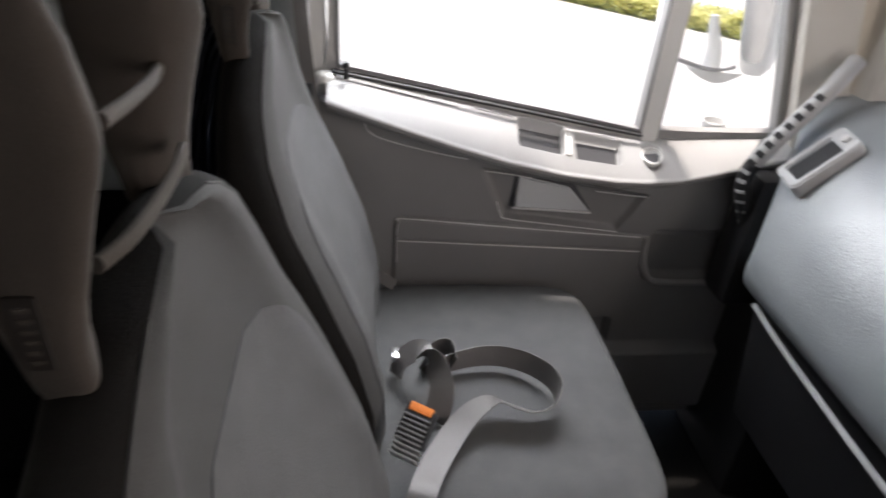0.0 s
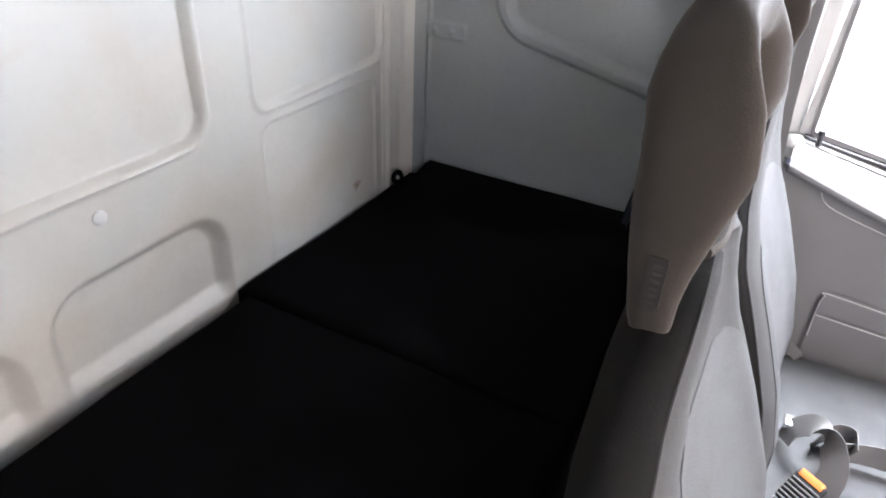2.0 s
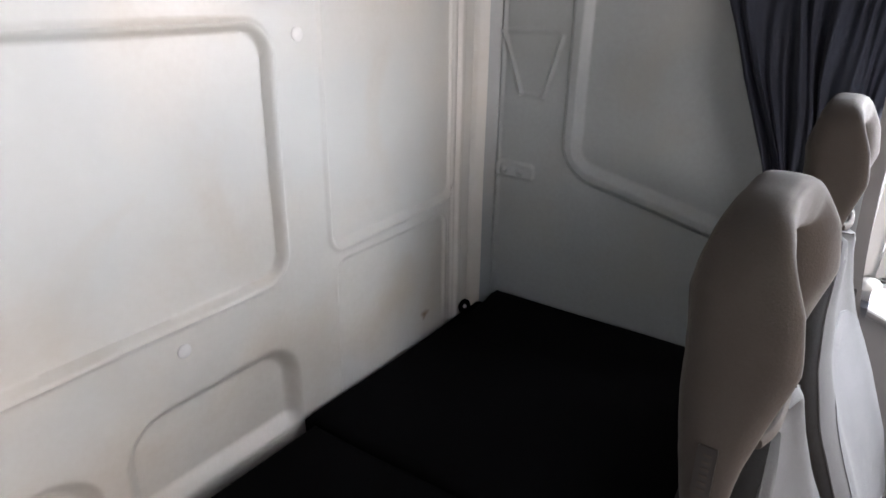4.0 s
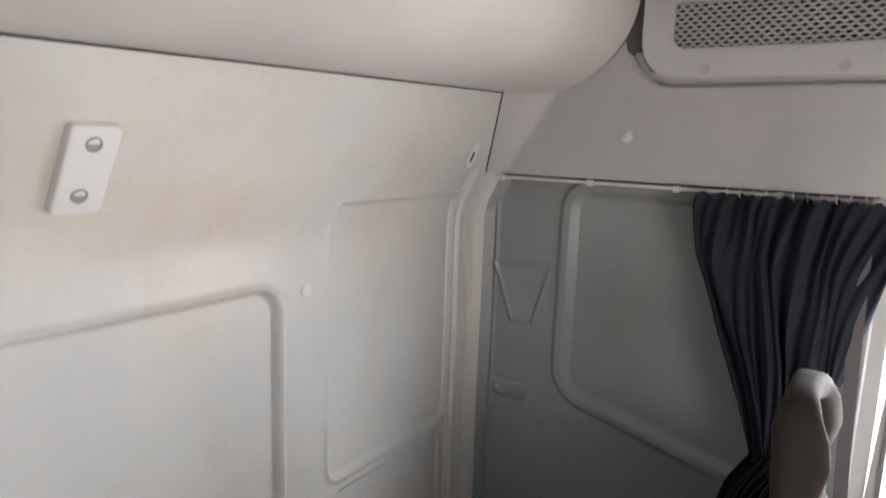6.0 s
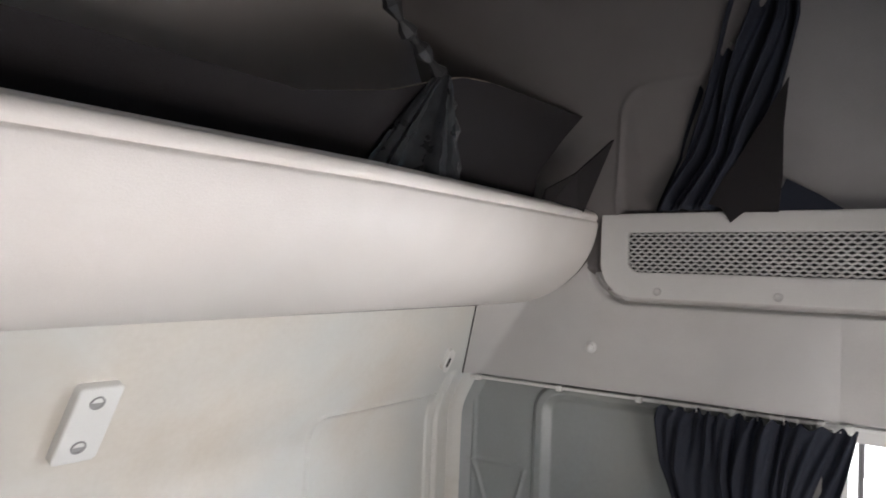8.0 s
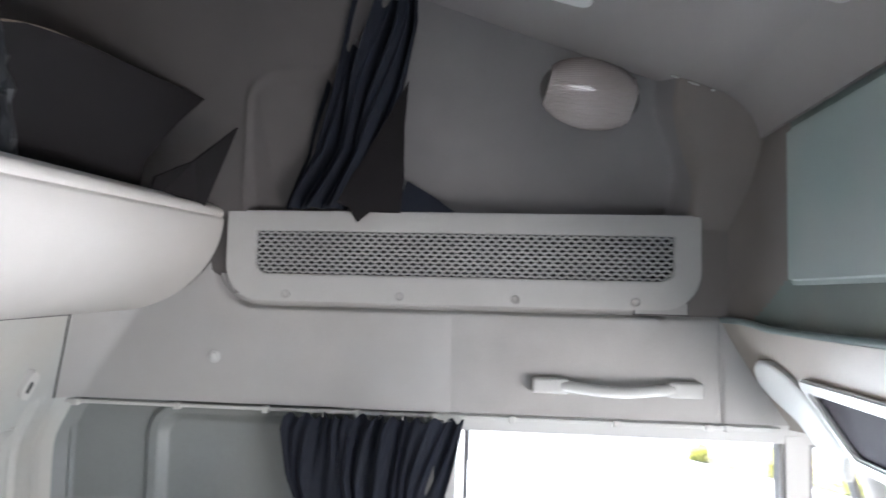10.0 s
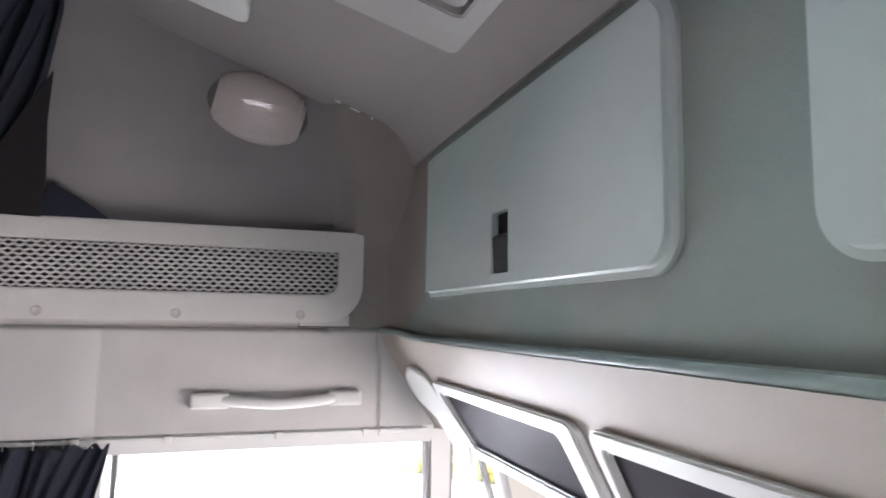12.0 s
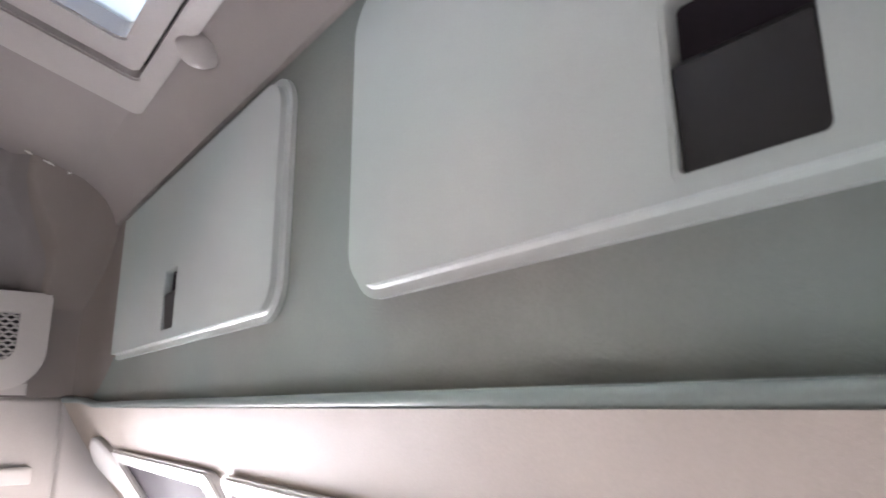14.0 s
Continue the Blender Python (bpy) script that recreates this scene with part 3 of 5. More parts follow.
tagged(sheet_ob, "green-grey textured front lining behind the lockers", "wall", kind="structure")


def header_y(x, z):
    """Depth of the header lining: it falls away forwards below the trim roll and curves back into the corner."""
    t = min(1.0, max(0.0, (1.985 - z) / 0.22))
    return 1.598 + 0.14 * t ** 1.15 - 0.031 * min(1.0, max(0.0, (0.13 - x) / 0.10)) ** 3


def header_shape(X, Z):
    y = np.vectorize(header_y)(X, Z)
    z = Z + 0.016 * np.clip((0.26 - X) / 0.20, 0, 1) ** 2
    return X, y, z


sheet_ob = sheet_part("header", sheet(header_shape, np.linspace(0.03, 2.2, 220), np.linspace(1.755, 1.985, 30), (0, 0.03, 0)), M_HEADER)
tagged(sheet_ob, "cream curved lining over the windscreen", "lining", kind="structure")
bm = bmesh.new()
sweep(bm, spline([(0.032, 1.568, 2.003), (0.07, 1.588, 2.002), (0.13, 1.597, 1.998), (0.25, 1.603, 1.990), (0.6, 1.606, 1.990), (1.2, 1.606, 1.990), (2.18, 1.606, 1.990)], 10), 0.0072, 12)
structure("ledge_trim", bm, M_ROLL, "rounded teal-grey trim roll under the lockers", "trim")

# dark joint between the leaning strip of the rear wall and the side lining
joint = []
for z in (1.782, 1.82, 1.86, 1.90, 1.94, 1.985):
    joint.append((joint_x(strip_y(z)) + 0.001, strip_y(z) + 0.001, z))
bm = bmesh.new()
sweep(bm, joint, 0.0024, 6)
structure("corner_joint", bm, M_RUBBER, "dark joint between rear wall and side lining", "trim")

windscreen = tagged(new("window_3"), "wide plain windscreen over the dashboard", "window", kind="structure")
bm = bmesh.new()
box(bm, 0.12, 2.08, 2.252, 2.257, 0.98, 1.72)
part("pane", bm, M_GLASS, windscreen).visible_shadow = False

# added pane, out of view, for the low opening that shapes the fill
driver_window = tagged(new("window_4"), "unseen low driver side window added for the fill light", "window", kind="structure")
bm = bmesh.new()
box(bm, 2.228, 2.233, 1.0, 1.75, 1.05, 1.46)
part("pane", bm, M_GLASS, driver_window).visible_shadow = False

# ---- bunk ----


def mattress(x0, x1, y0, sag):
    def shape(X, Y):
        rise = np.clip((Y - 0.040) / 0.048, 0, 1)
        z = 0.737 - sag + 0.068 * np.clip((0.20 - X) / 0.20, 0, 1) * (0.12 + 0.88 * rise * rise * (3 - 2 * rise))
        e = np.minimum(np.minimum(Y - y0, 0.79 - Y), np.minimum(X - x0, x1 - X))
        z = z - 0.018 * np.clip(1 - e / 0.022, 0, 1) ** 2
        z = z + 0.0025 * np.sin(X * 11) * np.sin(Y * 14 + X * 3)
        return X, Y, z

    return sheet(shape, np.linspace(x0, x1, 110), np.linspace(y0, 0.79, 60), (0, 0, -0.13))


bunk = thing("bunk", "low sleeper bunk with a black vinyl mattress", "bunk")
sheet_part("mattress", mattress(0.006, 0.728, 0.008, 0.0), M_BUNK, bunk, "black vinyl mattress end section")
sheet_part("mattress", mattress(0.732, 2.195, 0.045, -0.003), M_BUNK, bunk, "black vinyl mattress main section")
bm = bmesh.new()
box(bm, 0.01, 2.19, 0.05, 0.77, 0.0, 0.60, 0.01)
part("base", bm, M_BUNK, bunk)
bm = bmesh.new()
lathe(bm, (0.097, 0.024, 0.755), (0.35, 0.93, 0.2), [(-0.002, 0.0), (-0.003, 0.012), (-0.004, 0.017), (0.0, 0.0225), (0.005, 0.018), (0.004, 0.010), (0.001, 0.008), (0.001, 0.0)], 20)
eyelet = part("strap_eyelet", bm, M_BUNK, bunk, "black mattress strap loop")
bm = bmesh.new()
lathe(bm, (0.0975, 0.0253, 0.7553), (0.35, 0.93, 0.2), [(0, 0.0), (0, 0.006), (0.002, 0.005), (0.0025, 0.0)], 12)
part("rivet", bm, M_TRIMW, eyelet, "pale rivet")

# ---- fittings on the rear wall ----


def wall_plug(x, z):
    ob = thing("wall_plug", "round white plastic plug in the rear wall", "plug", "rear wall plugs")
    bm = bmesh.new()
    y = 0.001 if z < 1.7 else 0.0
    lathe(bm, (x, y, z), (0, 1, 0), [(-0.004, 0.013), (0.001, 0.0135), (0.003, 0.011), (0.0035, 0.0)], 18)
    part("cap", bm, M_TRIMW, ob)
    return ob


wall_plug(0.990, 1.022)
wall_plug(0.672, 1.548)

bracket = thing("wall_bracket", "off-white plastic mounting plate with two holes", "bracket")
NB = Vector((0, 0.891, -0.454))
bm = bmesh.new()


def on_slope(pts, d):
    """Points of the leaning strip of the rear wall, d in front of it."""
    return [Vector((u, strip_y(v), v)) + NB * d for u, v in pts]


tilt = [(1.144 + u - 0.06 * v, 1.811 + v) for u, v in round_rect(-0.034, 0.034, -0.060, 0.060, 0.008, 4)]
slab(bm, tilt, on_slope, -0.002, 0.017, 0.004)
part("plate", bm, M_TRIMW, bracket)
for u, v in ((1.143, 1.848), (1.148, 1.778)):
    bm = bmesh.new()
    c = on_slope([(u, v)], 0.0165)[0]
    lathe(bm, c, NB, [(0, 0.0), (0.0, 0.0115), (0.002, 0.0115), (0.002, 0.009), (0.0005, 0.0085), (0.0005, 0.0)], 16)
    part("screw_hole", bm, M_SEAL, bracket, "grey recessed bolt hole")

keyhole = thing("keyhole_plate", "small off-white keyhole hook plate on the rear wall", "hook")
bm = bmesh.new()
ring_plate(bm, [(0.192 + u, 1.832 + v + u * 0.5) for u, v in round_rect(-0.018, 0.018, -0.029, 0.029, 0.013, 4)], [(0.192 + u, 1.828 + v + u * 0.5) for u, v in round_rect(-0.006, 0.006, -0.013, 0.013, 0.0055, 4)], on_slope, 0.0, 0.012)
part("plate", bm, M_TRIMW, keyhole)
bm = bmesh.new()
slab(bm, [(0.192 + u, 1.828 + v + u * 0.5) for u, v in round_rect(-0.0055, 0.0055, -0.0125, 0.0125, 0.005, 4)], on_slope, 0.0, 0.0128)
part("slot", bm, M_BLACK, keyhole, "dark slot")

stud = thing("wall_stud", "round pale push stud on the side lining", "stud")
bm = bmesh.new()
lathe(bm, (0.030, 0.420, 1.886), (1, 0, 0), [(0, 0.015), (0.003, 0.0145), (0.004, 0.010), (0.010, 0.0095), (0.012, 0.007), (0.0122, 0.0)], 18)
part("head", bm, M_TRIMW, stud)

# ---- roof bin along the rear wall ----


def bin_shape(X, T):
    """T runs from the lower seam up over the bulging front to the rolled lip."""
    z0, y0 = 1.985 - 0.026 * np.clip((X - 0.05) / 1.25, 0, 1.6), 0.155
    ztop = 2.216 - 0.045 * np.clip((X - 0.05) / 0.95, 0, 1.6)
    ylip = 0.430 + 0.085 * np.clip((X - 0.05) / 0.95, 0, 1)
    f = np.clip(T / 0.82, 0, 1) * math.pi / 2
    y = y0 + (ylip - y0) * np.sin(f)
    z = ztop - (ztop - z0) * np.cos(f)
    y = y - 0.005 * np.exp(-((T - 0.812) / 0.008) ** 2)
    # rolled lip
    g = np.clip((T - 0.82) / 0.18, 0, 1)
    a = g * math.pi * 1.15
    y = y - 0.020 * (1 - np.cos(a)) * (g > 0) + 0.006 * np.sin(a)
    z = z + 0.020 * np.sin(a) * (g > 0)
    return X, y, z


roof_bin = thing("roof_bin", "pale beige bulging storage bin along the rear roof", "storage bin")
sheet_part("front", sheet(bin_shape, np.linspace(0.035, 2.16, 140), np.linspace(0, 1, 150), (0, -0.012, 0.006)), M_BIN, roof_bin, "soft pale beige bulging bin front")
bm = bmesh.new()
seam = [(x, 0.156, z - 0.001) for x, z in ((0.170 + 0.1 * k, 1.985 - 0.026 * min(1.6, (0.12 + 0.1 * k) / 1.25)) for k in range(20))]
sweep(bm, seam, 0.0026, 6)
part("lower_seam", bm, M_RUBBER, roof_bin, "dark seam under the bin")
bm = bmesh.new()
box(bm, 0.08, 2.15, 0.0, 0.26, 2.05, 2.075)
part("bottom", bm, M_ROOF, roof_bin)


def board(name, label, pts, y0, lean, mat, thick=0.012):
    """A stiff panel standing in the bin; pts outline it in x and z, y0 its foot, lean its slope."""
    ob = thing(name, label, "panel", "panels in the roof bin")
    place = lambda q, d: [Vector((u, y0 + (v - 2.10) * lean + d, v)) for u, v in q]
    bm = bmesh.new()
    slab(bm, pts, place, 0.0, thick)
    part("sheet", bm, mat, ob)
    return ob, place


top_curve = [(2.05, 2.26), (1.5, 2.27), (1.05, 2.292), (0.95, 2.318), (0.875, 2.338), (0.79, 2.372), (0.70, 2.404), (0.60, 2.420), (0.50, 2.428), (0.36, 2.438), (0.188, 2.452)]
felt, place = board("felt_panel", "dark felt-covered panel with tan piping in the bin", [(0.30, 2.10)] + [(2.05, 2.10)] + top_curve + [(0.262, 2.378), (0.33, 2.29)], 0.335, 0.27, M_FELT)
bm = bmesh.new()
sweep(bm, spline([place([p], 0.006)[0] for p in top_curve[:9]], 4), 0.0024, 6)
part("piping", bm, M_PIPING, felt, "tan edge piping")
card = thing("folded_card", "small dark card corner sticking out of the bin", "panel", "panels in the roof bin")
bm = bmesh.new()
loft(bm, [[Vector(p) + Vector((0, d, 0)) for p in ((0.146, 0.415, 2.19), (0.219, 0.527, 2.381), (0.272, 0.462, 2.300), (0.34, 0.42, 2.255), (0.36, 0.415, 2.19))] for d in (0.0, 0.006)])
part("sheet", bm, M_FELT, card, smooth=0)
bag = thing("plastic_bag", "crumpled knotted black plastic bag in the bin", "bag")
bm = bmesh.new()
rng = random.Random(4)
knot = Vector((0.772, 0.43, 2.385))
folds = [rng.uniform(-1, 1) for _ in range(52)]
rings = []
for k in range(14):
    t = k / 13
    c = knot.lerp(Vector((0.80, 0.385, 2.16)), t)
    w, dp = 0.012 + 0.14 * t ** 0.9, 0.012 + 0.035 * t
    rings.append([c + Vector((w * math.cos(a) * (1 + (0.16 * folds[i] + 0.05 * rng.uniform(-1, 1)) * t), dp * math.sin(a) * (1 + 0.65 * folds[(i * 7) % 52] + 0.12 * rng.uniform(-1, 1)), 0.008 * rng.uniform(-1, 1) * t)) for i, a in ((i, 2 * math.pi * i / 52) for i in range(52))])
loft(bm, rings)
part("body", bm, M_BAG, bag, smooth=45)
bm = bmesh.new()
sweep(bm, spline([knot, (0.82, 0.42, 2.42), (0.87, 0.415, 2.45), (0.92, 0.41, 2.50), (0.95, 0.40, 2.53)], 5), [0.011 + 0.006 * math.sin(i * 1.7) for i in range(21)], 7)
sweep(bm, spline([knot, (0.755, 0.432, 2.36), (0.735, 0.435, 2.30), (0.715, 0.43, 2.20), (0.70, 0.425, 2.16)], 5), [0.008 + 0.005 * math.sin(i * 2.1) for i in range(21)], 7)
part("twisted_end", bm, M_RUBBER, bag, "twisted bag neck", smooth=25)

# ---- mesh-fronted side shelf ----
shelf = thing("side_shelf", "off-white side shelf front with an expanded-mesh panel", "shelf")
outer = round_rect(0.443, 1.522, 2.020, 2.230, (0.085, 0.085, 0.002, 0.002), 8)
inner = round_rect(0.513, 1.465, 2.083, 2.183, (0.030, 0.030, 0.002, 0.002), 8)
bm = bmesh.new()
ring_plate(bm, outer, inner, at_x, 0.028, 0.046)
bmesh.ops.recalc_face_normals(bm, faces=bm.faces)
es = [e for e in bm.edges if e.calc_face_angle(0) > 1.2 and all(v.co.x > 0.04 for v in e.verts)]
bmesh.ops.bevel(bm, geom=es, offset=0.003, segments=2, affect="EDGES")
part("front_frame", bm, M_SHELF, shelf)
bm = bmesh.new()
for k in range(13):
    # wavy strands in antiphase leave staggered lens-shaped holes
    line = [(0.038 + 0.0008 * math.sin(i * 0.785 + k * math.pi), 0.508 + i * 0.0198 / 8, 2.079 + k * 0.009 + 0.0019 * math.cos(i * math.pi / 4 + k * math.pi)) for i in range(388)]
    ribbon(bm, line, [(0.3, 0, 1)] * len(line), 0.0050, 0.0016)
part("mesh_panel", bm, M_MESH, shelf, "grey expanded-metal mesh", smooth=0)
# dark sheet put in for the shade in the hollow behind the mesh
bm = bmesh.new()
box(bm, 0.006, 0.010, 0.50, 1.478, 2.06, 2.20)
part("mesh_shade", bm, M_MESHBACK, shelf, "dark sheet for the shade behind the mesh")
bm = bmesh.new()
box(bm, -0.03, 0.028, 0.46, 1.50, 2.035, 2.05)
part("bottom", bm, M_ROOF, shelf)
for y in (0.590, 0.856, 1.118, 1.381):
    bm = bmesh.new()
    lathe(bm, (0.045, y, 2.0355), (1, 0, 0), [(0, 0.0105), (0.0030, 0.0100), (0.0040, 0.0085), (0.0028, 0.0070), (0.0026, 0.0)], 16)
    part("screw_cap", bm, M_SIDE, shelf, "round screw cap")

# black curtain gathered in the niche, hanging over the shelf front


def drape_shape(U, T):
    z = 2.235 + 0.50 * T
    left = np.interp(z, [2.235, 2.26, 2.35, 2.49, 2.59, 2.65, 2.735], [0.575, 0.590, 0.656, 0.706, 0.752, 0.786, 0.82])
    right = np.interp(z, [2.235, 2.26, 2.35, 2.49, 2.59, 2.65, 2.735], [0.725, 0.745, 0.812, 0.872, 0.915, 0.920, 0.93])
    y = (left + right) / 2 + (right - left) / 2 * U + 0.006 * np.sin(9 * T + 4 * U)
    x = 0.062 + 0.55 * (z - 2.23) + 0.018 * np.cos(U * 11 + T * 1.5) + 0.012 * np.cos(U * 23 - T * 4) - 0.02 * U * U
    return x, y, z


drape = thing("stowed_curtain", "black curtain gathered and hanging into the side niche", "curtain")
sheet_part("cloth", sheet(drape_shape, np.linspace(-1, 1, 90), np.linspace(0, 1, 40), (-0.012, 0, 0)), M_CURTAIN, drape)
bm = bmesh.new()
slab(bm, [(0.70, 2.250), (0.735, 2.236), (0.755, 2.203), (0.785, 2.226), (0.856, 2.224), (0.866, 2.30), (0.872, 2.40), (0.885, 2.49), (0.84, 2.42), (0.77, 2.33)], lambda q, d: [Vector((0.064 + max(0, v - 2.24) * 0.5 + 0.01 * math.sin(u * 40) + d, u, v)) for u, v in q], 0.0, 0.004)
part("flap", bm, M_FELT, drape, "dark grey hemmed corner over the shelf edge")
bm = bmesh.new()
slab(bm, [(0.83, 2.215), (1.0, 2.215), (0.93, 2.265), (0.868, 2.30)], lambda q, d: [Vector((0.030 + max(0, v - 2.24) * 0.3 + d, u, v)) for u, v in q], 0.0, 0.008)
part("tail", bm, M_CURTAIN, drape)

# oval roof lamp on the sloping side
lamp = thing("oval_lamp", "oval milky-lensed interior lamp on the sloping roof side", "lamp")
LN, LU = Vector((0.857, 0, -0.514)), Vector((0.514, 0, 0.857))
LC = Vector((0.182, 1.266, 2.445)) - LN * 0.072


def lamp_ring(ry, rz, h, power=2.3, twist=-0.24, n=36):
    out = []
    for k in range(n):
        a = 2 * math.pi * k / n
        u = ry * math.copysign(abs(math.cos(a)) ** (2 / power), math.cos(a))
        v = rz * math.copysign(abs(math.sin(a)) ** (2 / power), math.sin(a))
        u, v = u * math.cos(twist) - v * math.sin(twist), u * math.sin(twist) + v * math.cos(twist)
        out.append(LC + Vector((0, 1, 0)) * u + LU * v + LN * h)
    return out


bm = bmesh.new()
loft(bm, [lamp_ring(0.112 * math.cos(a) ** 0.5, 0.072 * math.cos(a) ** 0.5, 0.032 * math.sin(a), 2.0) for a in (0, 0.25, 0.5, 0.8, 1.1, 1.35, 1.5)])
part("surround", bm, M_NICHE, lamp, "felt-grey oval housing with rounded ends")


def lens_ring(u, grow=1.0, n=20):
    """A cross-section of the barrel-shaped lens, twisted with its housing."""
    hv = 0.077 * math.sqrt(max(0.0, 1 - (u / 0.114) ** 2)) * grow
    top = 0.046 * math.sqrt(max(0.0, 1 - (u / 0.16) ** 2)) * grow
    pts = []
    for k in range(n):
        a = math.pi * k / (n - 1)
        v, h = hv * math.cos(a), 0.004 + top * math.sin(a) ** 0.7
        uu, vv = u * math.cos(0.24) + v * math.sin(0.24), v * math.cos(0.24) - u * math.sin(0.24)
        pts.append(LC + Vector((0, 1, 0)) * uu + LU * vv + LN * h)
    return pts


bm = bmesh.new()
us = [-0.094, -0.093] + [-0.090 + 0.01 * k for k in range(19)] + [0.093, 0.094]
loft(bm, [lens_ring(u, 0.9 if abs(u) > 0.0935 else 1.0) for u in us])
part("lens", bm, M_LENS, lamp, "milky glossy barrel-shaped lens", smooth=50)
bm = bmesh.new()
loft(bm, [lens_ring(u, 0.72) for u in (-0.074, -0.05, -0.025, 0.0, 0.025, 0.05, 0.074)])
part("reflector", bm, M_REFLECT, lamp, "satin reflector tray behind the lens", smooth=50)
for u in (-0.080, 0.080):
    bm = bmesh.new()
    loft(bm, [[p + Vector((0, 1, 0)) * d for p in lens_ring(u, 1.012)] for d in (-0.003, 0.003)])
    part("lens_rib", bm, M_LENS, lamp, "raised rib at the end of the lens", smooth=50)
# bright metal set toward one end stands in for a sun glint
bm = bmesh.new()
sweep(bm, [LC + Vector((0, 1, 0)) * u - LU * 0.25 * u + LN * 0.030 for u in (0.0, 0.02, 0.05, 0.072)], [0.005, 0.009, 0.014, 0.010], 12)
part("bulb", bm, M_CHROME, lamp, "bright bulb set off-centre to stand for a glint")

# ---- grab handle and curtain rail above the side window ----
handle = thing("assist_bar", "pale grey plastic assist handle above the side window", "grab bar")
for y0, y1 in ((1.157, 1.237), (1.448, 1.525)):
    bm = bmesh.new()
    box(bm, 0.027, 0.056, y0, y1, 1.832, 1.866, 0.008, 3)
    part("end_cap", bm, M_TRIMW, handle)
bm = bmesh.new()
sweep(bm, spline([(0.045, 1.225, 1.850), (0.056, 1.26, 1.847), (0.064, 1.343, 1.842), (0.056, 1.425, 1.847), (0.045, 1.46, 1.850)], 6), 0.014, 12, 0.9)
part("grip", bm, M_TRIMW, handle)

rail = thing("curtain_rail", "thin white curtain rail along the side lining", "curtain rail")
bm = bmesh.new()
box(bm, 0.022, 0.034, 0.055, 1.69, 1.766, 1.774, 0.002)
part("track", bm, M_TRIMW, rail)
for y in (0.085, 0.336, 0.549, 0.764, 0.94, 1.116, 1.345, 1.54, 1.58):
    bm = bmesh.new()
    box(bm, 0.022, 0.039, y - 0.008, y + 0.008, 1.761, 1.777, 0.003)
    part("clip", bm, M_TRIMW, rail)


def curtain_shape(U, T):
    """The side-window curtain, bunched on its rail and tied back low down."""
    z = 1.765 - 0.98 * T
    f = np.clip(T / 0.60, 0, 1)
    left = np.interp(z, [0.78, 1.00, 1.12, 1.20, 1.31, 1.47, 1.63, 1.74, 1.77], [0.665, 0.69, 0.727, 0.776, 0.738, 0.665, 0.608, 0.596, 0.604])
    right = np.interp(z, [0.78, 1.00, 1.12, 1.24, 1.41, 1.61, 1.77], [0.80, 0.82, 0.84, 0.880, 0.934, 0.968, 1.012])
    y = left + (right - left) * (U * 0.5 + 0.5) + 0.006 * np.sin(U * 9 + z * 11)
    amp = 0.012 * (1 - 0.45 * f) * (0.75 + 0.35 * np.sin(U * 4.3 + 1))
    x = 0.062 + amp * np.sin(U * 20 + 4.5 * np.sin(U * 2.4 + 0.6) + 1.6 * f + 1.2 * np.sin(U * 7)) + 0.003 * np.sin(U * 53 + 3 * T + 2 * np.sin(U * 5)) * (1 - 0.6 * f) + 0.03 * f * (1 - U * U) + 0.006 * np.sin(U * 13 + z * 7) + 0.004 * np.sin(U * 47 - z * 17 + 2 * np.sin(z * 9))
    z = z + 0.006 * np.sin(U * 40) * (T < 0.02)
    return x, y, z


curtain = thing("window_curtain", "navy-black pleated curtain tied back beside the window", "curtain")
sheet_part("cloth", sheet(curtain_shape, np.linspace(-1, 1, 260), np.linspace(0, 1, 70), (-0.004, 0, 0)), M_CURTAIN, curtain)
for k in range(14):
    bm = bmesh.new()
    y = 0.66 + k * 0.026
    sweep(bm, [(0.045, y, 1.772), (0.052, y + 0.003, 1.779), (0.056, y + 0.005, 1.762)], 0.0012, 5)
    part("hook", bm, M_TRIMW, curtain, "small white curtain hook")

